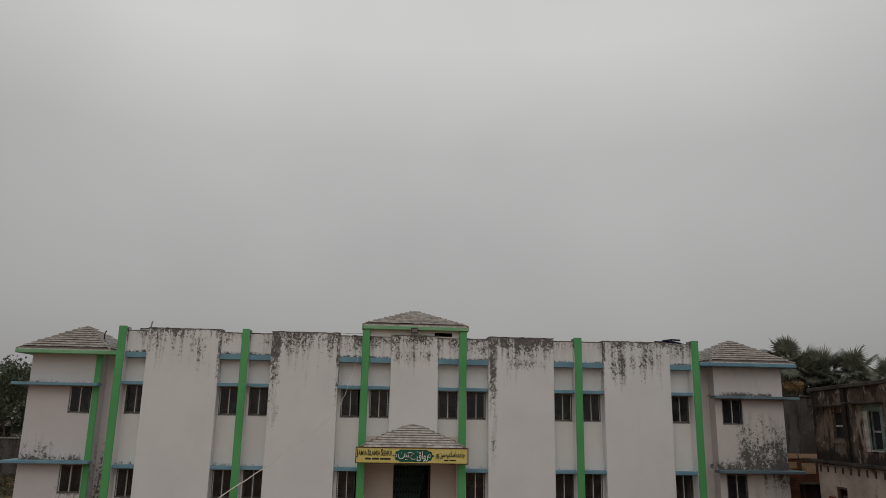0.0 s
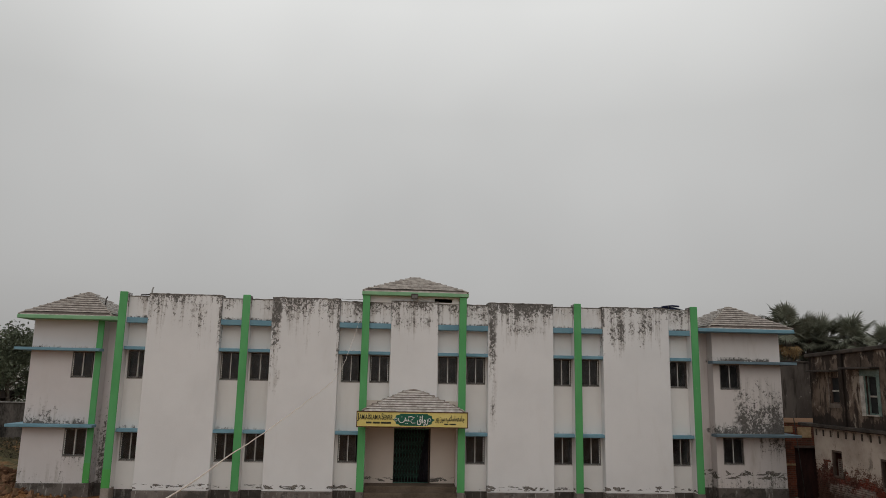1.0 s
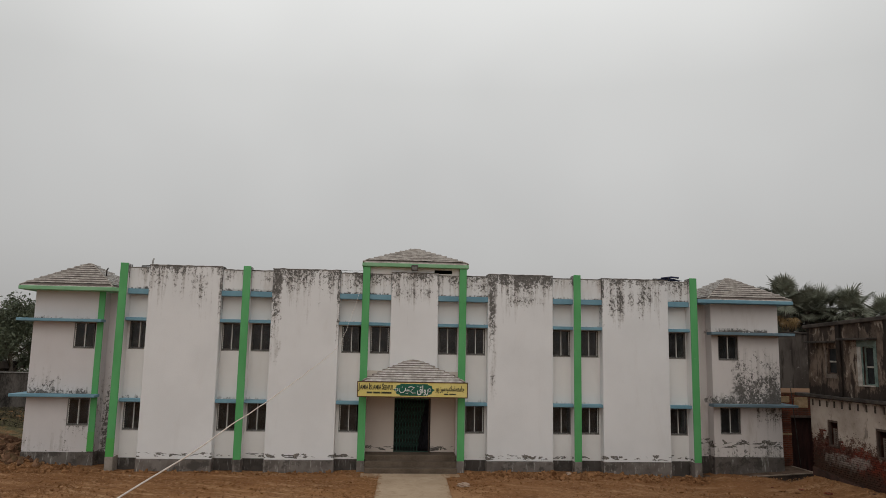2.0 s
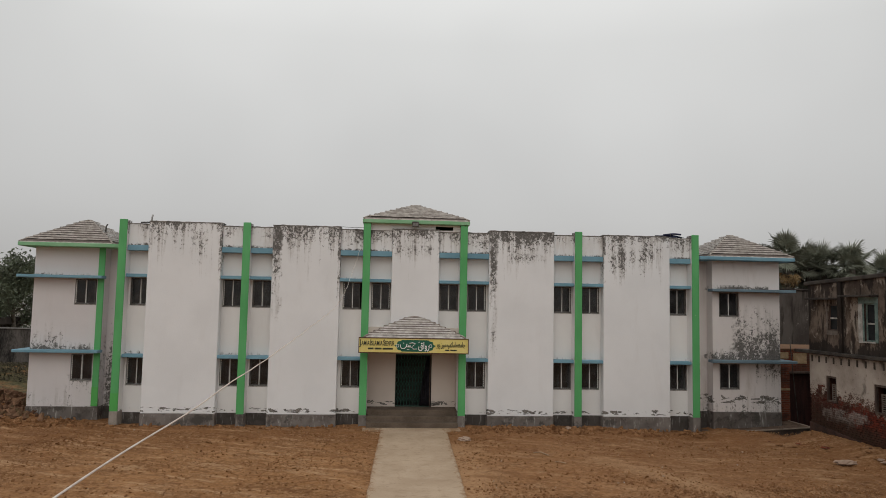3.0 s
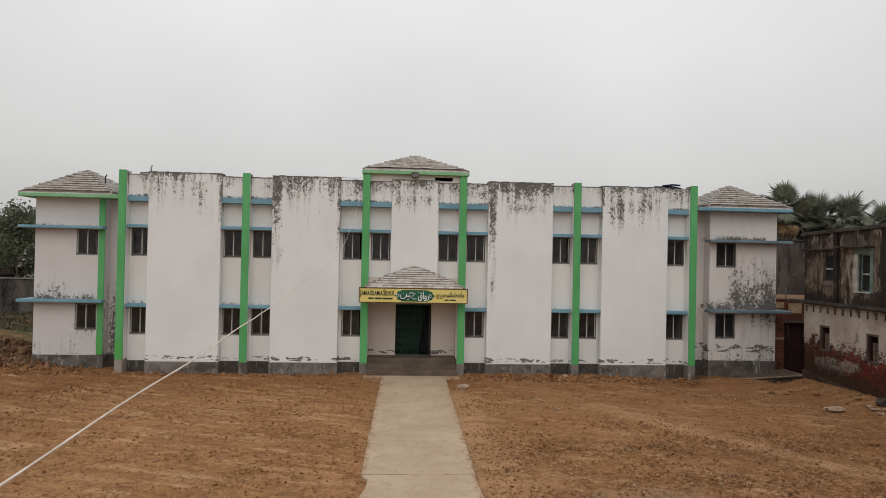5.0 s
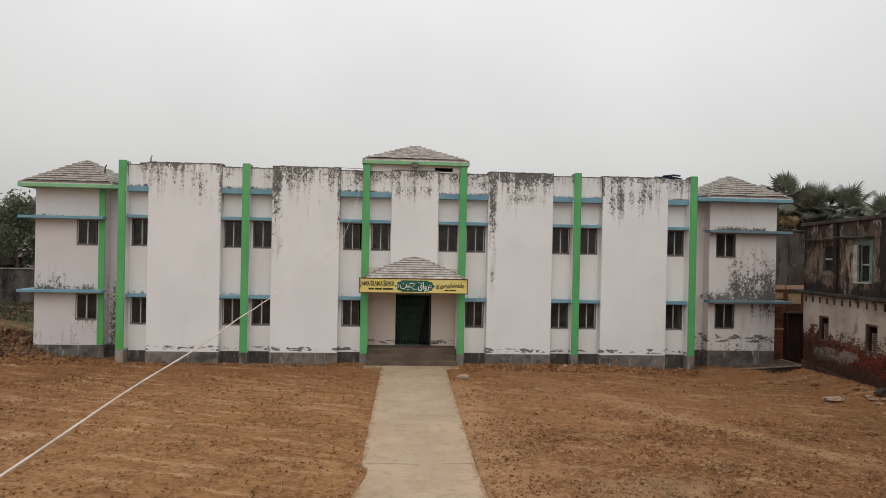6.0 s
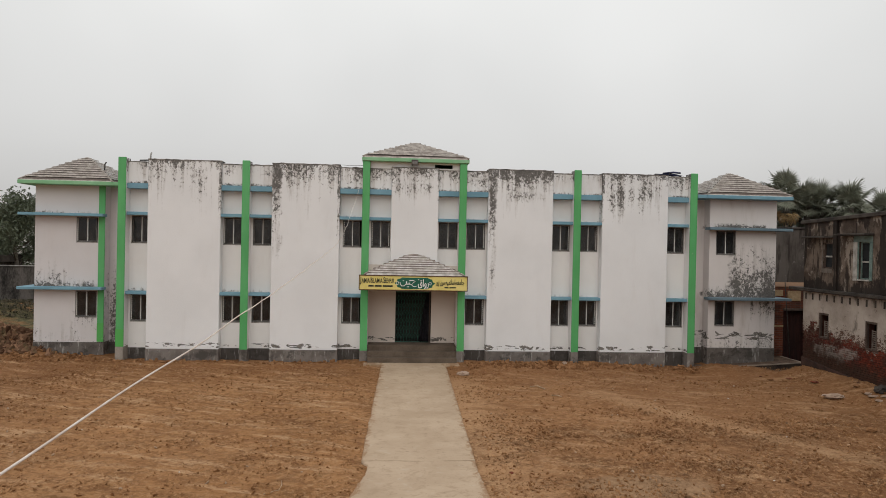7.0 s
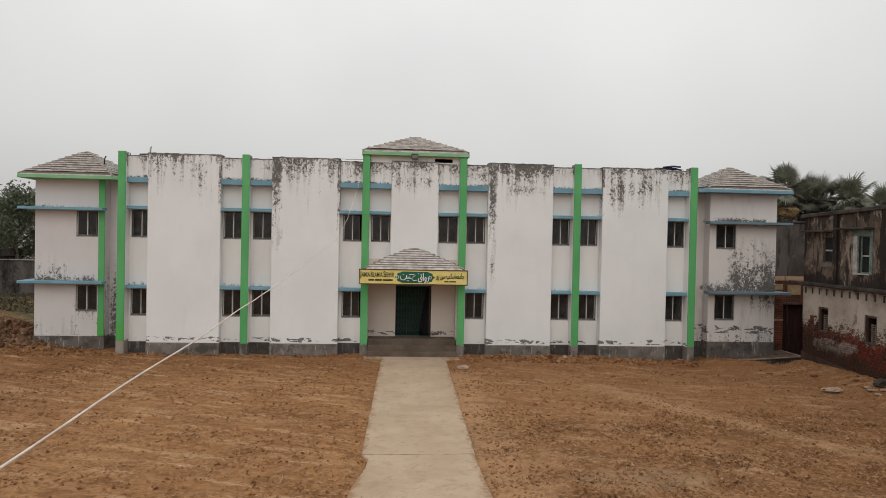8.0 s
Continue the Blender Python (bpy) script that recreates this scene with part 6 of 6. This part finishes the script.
scatter("earth_clods", 30000, (-18, 17, 11.5, 29.2), (0.012, 0.095), 5, M_CLOD, "scattered crumbs and clods of red-brown earth", "clods",
        lambda x, y: (0.12 + 0.88 * smooth_step(noise.noise((x * 0.45, y * 0.6, 6)) + 0.6 * noise.noise((x * 1.6, y * 2.0, 6)), -0.2, 0.6)) * (0.5 + 0.5 * smooth_step(x, 0, 4)) * (1 - 0.6 * smooth_step(x, 2, 5) * smooth_step(y, 19, 22)))
scatter("dug_clods", 15000, (-18, 16.2, 12, 28.6), (0.022, 0.10), 15, M_SOIL, "dark damp clods lying in dug patches of the yard", "clods",
        lambda x, y: smooth_step(noise.noise((x * 0.33, y * 0.5, 16)) + 0.7 * noise.noise((x * 1.3, y * 1.7, 26)), -0.05, 0.5) * (0.22 + 0.78 * smooth_step(x, 1, 5) + 0.5 * smooth_step(-x, 9, 13)) * (1 - 0.85 * smooth_step(x, 2, 5) * smooth_step(y, 19, 22)))
scatter("rubble_along_wall", 1900, (3.4, 13, 27.7, 29.3), (0.03, 0.2), 6, M_DAMP_CLOD, "broken brick and earth rubble heaped along the plinth", "rubble",
        lambda x, y: (0.15 + 0.85 * smooth_step(noise.noise((x * 0.9, y * 0.8, 3)), -0.2, 0.4)) * (1 - 0.75 * smooth_step(x, 7, 11)) * smooth_step(y, 27.5, 28.6))
scatter("rubble_along_wing", 700, (-15, -1.2, 28.7, 30.5), (0.04, 0.2), 9, M_DAMP_CLOD, "loose earth and brick bits along the wall foot", "rubble",
        lambda x, y: (1.0 if x < -13 else 0.5) if y < 29.35 or x < -11.7 else 0.0)
scatter("rubble_heap", 2600, (-19.5, -12.9, 29.7, 33.6), (0.05, 0.42), 8, M_RUBBLE, "heap of dark brown rubble and earth beside the wing", "rubble",
        lambda x, y: math.exp(-((x + 16.2) / 1.8) ** 2) * (0 if x > -14.4 and y > 30.5 else 1))
scatter("bank_rubble", 5000, (-30, -17, 41.5, 46), (0.03, 0.15), 12, M_BANK, "dark overgrown rubble bank below the boundary wall", "rubble")


def stone(name, x, y, size, seed, mat, label, flat=0.5, stretch=1.0, turn=0):
    b = lump(size, seed, flat, 2)
    for v in b.verts:
        v.co.x *= stretch
    ob = part(name, b, mat)
    ob.location = (x, y, ground_z(x, y) + size * flat * 0.3)
    ob.rotation_euler = (0, 0, radians(turn))
    return tagged(ob, label, "stone")


stone("cement_block", 14.86, 22.3, 0.40, 3, M_STONE, "pale broken cement block lying on the earth", 0.4, 2.1, 4)
stone("dark_sack", 16.2, 21.8, 0.6, 4, M_COPING, "dark grey sack slumped against the old house", 0.5, 1.0)
for k, (x, y, s) in enumerate(((6.17, 15.83, 0.2), (4.52, 17.89, 0.13), (13.4, 18.45, 0.22), (8.19, 16.89, 0.14), (9.0, 19.2, 0.1), (-12.0, 16.4, 0.2), (-12.4, 20.2, 0.18), (12.8, 24.0, 0.12), (-6.0, 25.9, 0.14))):
    stone("earth_lump", x, y, s, 60 + k, M_DAMP_CLOD, "single brown clod on the bare yard", 0.7)
stone("rubble_lump", 3.05, 26.6, 0.4, 71, M_STONE, "broken pale brick lump beside the path", 0.4, 1.3)
stone("rubble_lump", 7.45, 28.6, 0.28, 72, M_STONE, "pale stone at the foot of the wall", 0.6)


for k in range(16):
    x, y = 14.6 + 0.115 * k + 0.3 * math.sin(k * 2.3), 26.4 - 0.33 * k + 0.5 * math.sin(k * 1.7)
    stone("brick_bit", min(x, 16.2), y, 0.10 + 0.06 * (k % 3), 90 + k, M_DAMP_CLOD if k % 4 else M_FARBRICK, "broken flat brick piece on the earth", 0.35, 1.5, k * 37)
for k, (x, y, z) in enumerate(((15.75, 21.6, 0.0), (15.95, 21.35, 0.0), (15.8, 21.95, 0.0), (15.65, 21.2, 0.0))):
    stone("brick_bit", x, y, 0.2, 110 + k, M_STONE, "pale flat brick beside the sack", 0.3, 1.5, 20 * k)


def stray(name, pts, radius, mat, label, category):
    ob = part(name, tube([(x, y, ground_z(x, y) + 0.02 + h) for x, y, h in pts], radius, 6), mat)
    return tagged(ob, label, category)


stray("stick", [(5.1, 24.18, 0.02), (5.3, 23.98, 0.05), (5.52, 23.72, 0.01)], 0.018, M_DRYSTICK, "pale bare stick lying on the earth", "stick")
stray("stick", [(5.5, 22.75, 0.01), (5.66, 22.66, 0.02), (5.8, 22.55, 0.01)], 0.014, M_DRYSTICK, "pale bare stick lying on the earth", "stick")
stray("string", [(-1.99, 14.65, 0.0), (-1.96, 14.45, 0.01), (-1.98, 14.2, 0.0), (-2.06, 14.05, 0.01), (-2.16, 13.98, 0.0)], 0.006, M_DRYSTICK, "short pale string curled on the earth", "string")
stone("brick_scrap", 2.81, 15.09, 0.1, 131, M_FARBRICK, "small red brick scrap on the earth", 0.5)
for k, (x, y) in enumerate(((8.37, 14.5), (10.65, 17.9), (6.9, 20.3), (11.4, 22.6), (-4.2, 15.3), (-7.6, 18.8))):
    stone("pebble", x, y, 0.035, 140 + k, M_PALEHOUSE, "small white pebble on the earth", 0.6)

# ---- bricks laid bare at the foot of the old house ----
def build_bricks():
    me = mesh_of("brick", box(-0.03, 0.03, -0.112, 0.112, -0.033, 0.033, 0.006), M_BRICK)
    rest = bmesh.new()
    count = 0
    for j in range(32):
        z = -0.12 + j * 0.077
        for i in range(62):
            y = 26.68 - i * 0.238 - (0.119 if j % 2 else 0)
            if y < 12.3 or z < 0.38 + 0.088 * (y - 23.8) or any(h[0] - 0.08 < y < h[1] + 0.08 and h[2] - 0.03 < z < h[3] + 0.03 for h in low_holes):
                continue
            if all(plaster_here(y + dy, z + dz) for dy in (-0.1, 0, 0.1) for dz in (-0.03, 0.03)):
                continue
            x = OX + 0.035 + rng.uniform(-0.008, 0.008)
            if y > 22.0 and z > 0.1 and count < 300:
                ob = hang("brick", me, house, (x, y, z))
                ob.rotation_euler = (0, 0, rng.uniform(-0.02, 0.02))
                count += 1
            else:
                box(x - 0.03, x + 0.03, y - 0.112, y + 0.112, z - 0.033, z + 0.033, 0.0, rest)
    tagged(part("brickwork", rest, M_BRICK, house), kind="stuff")


build_bricks()
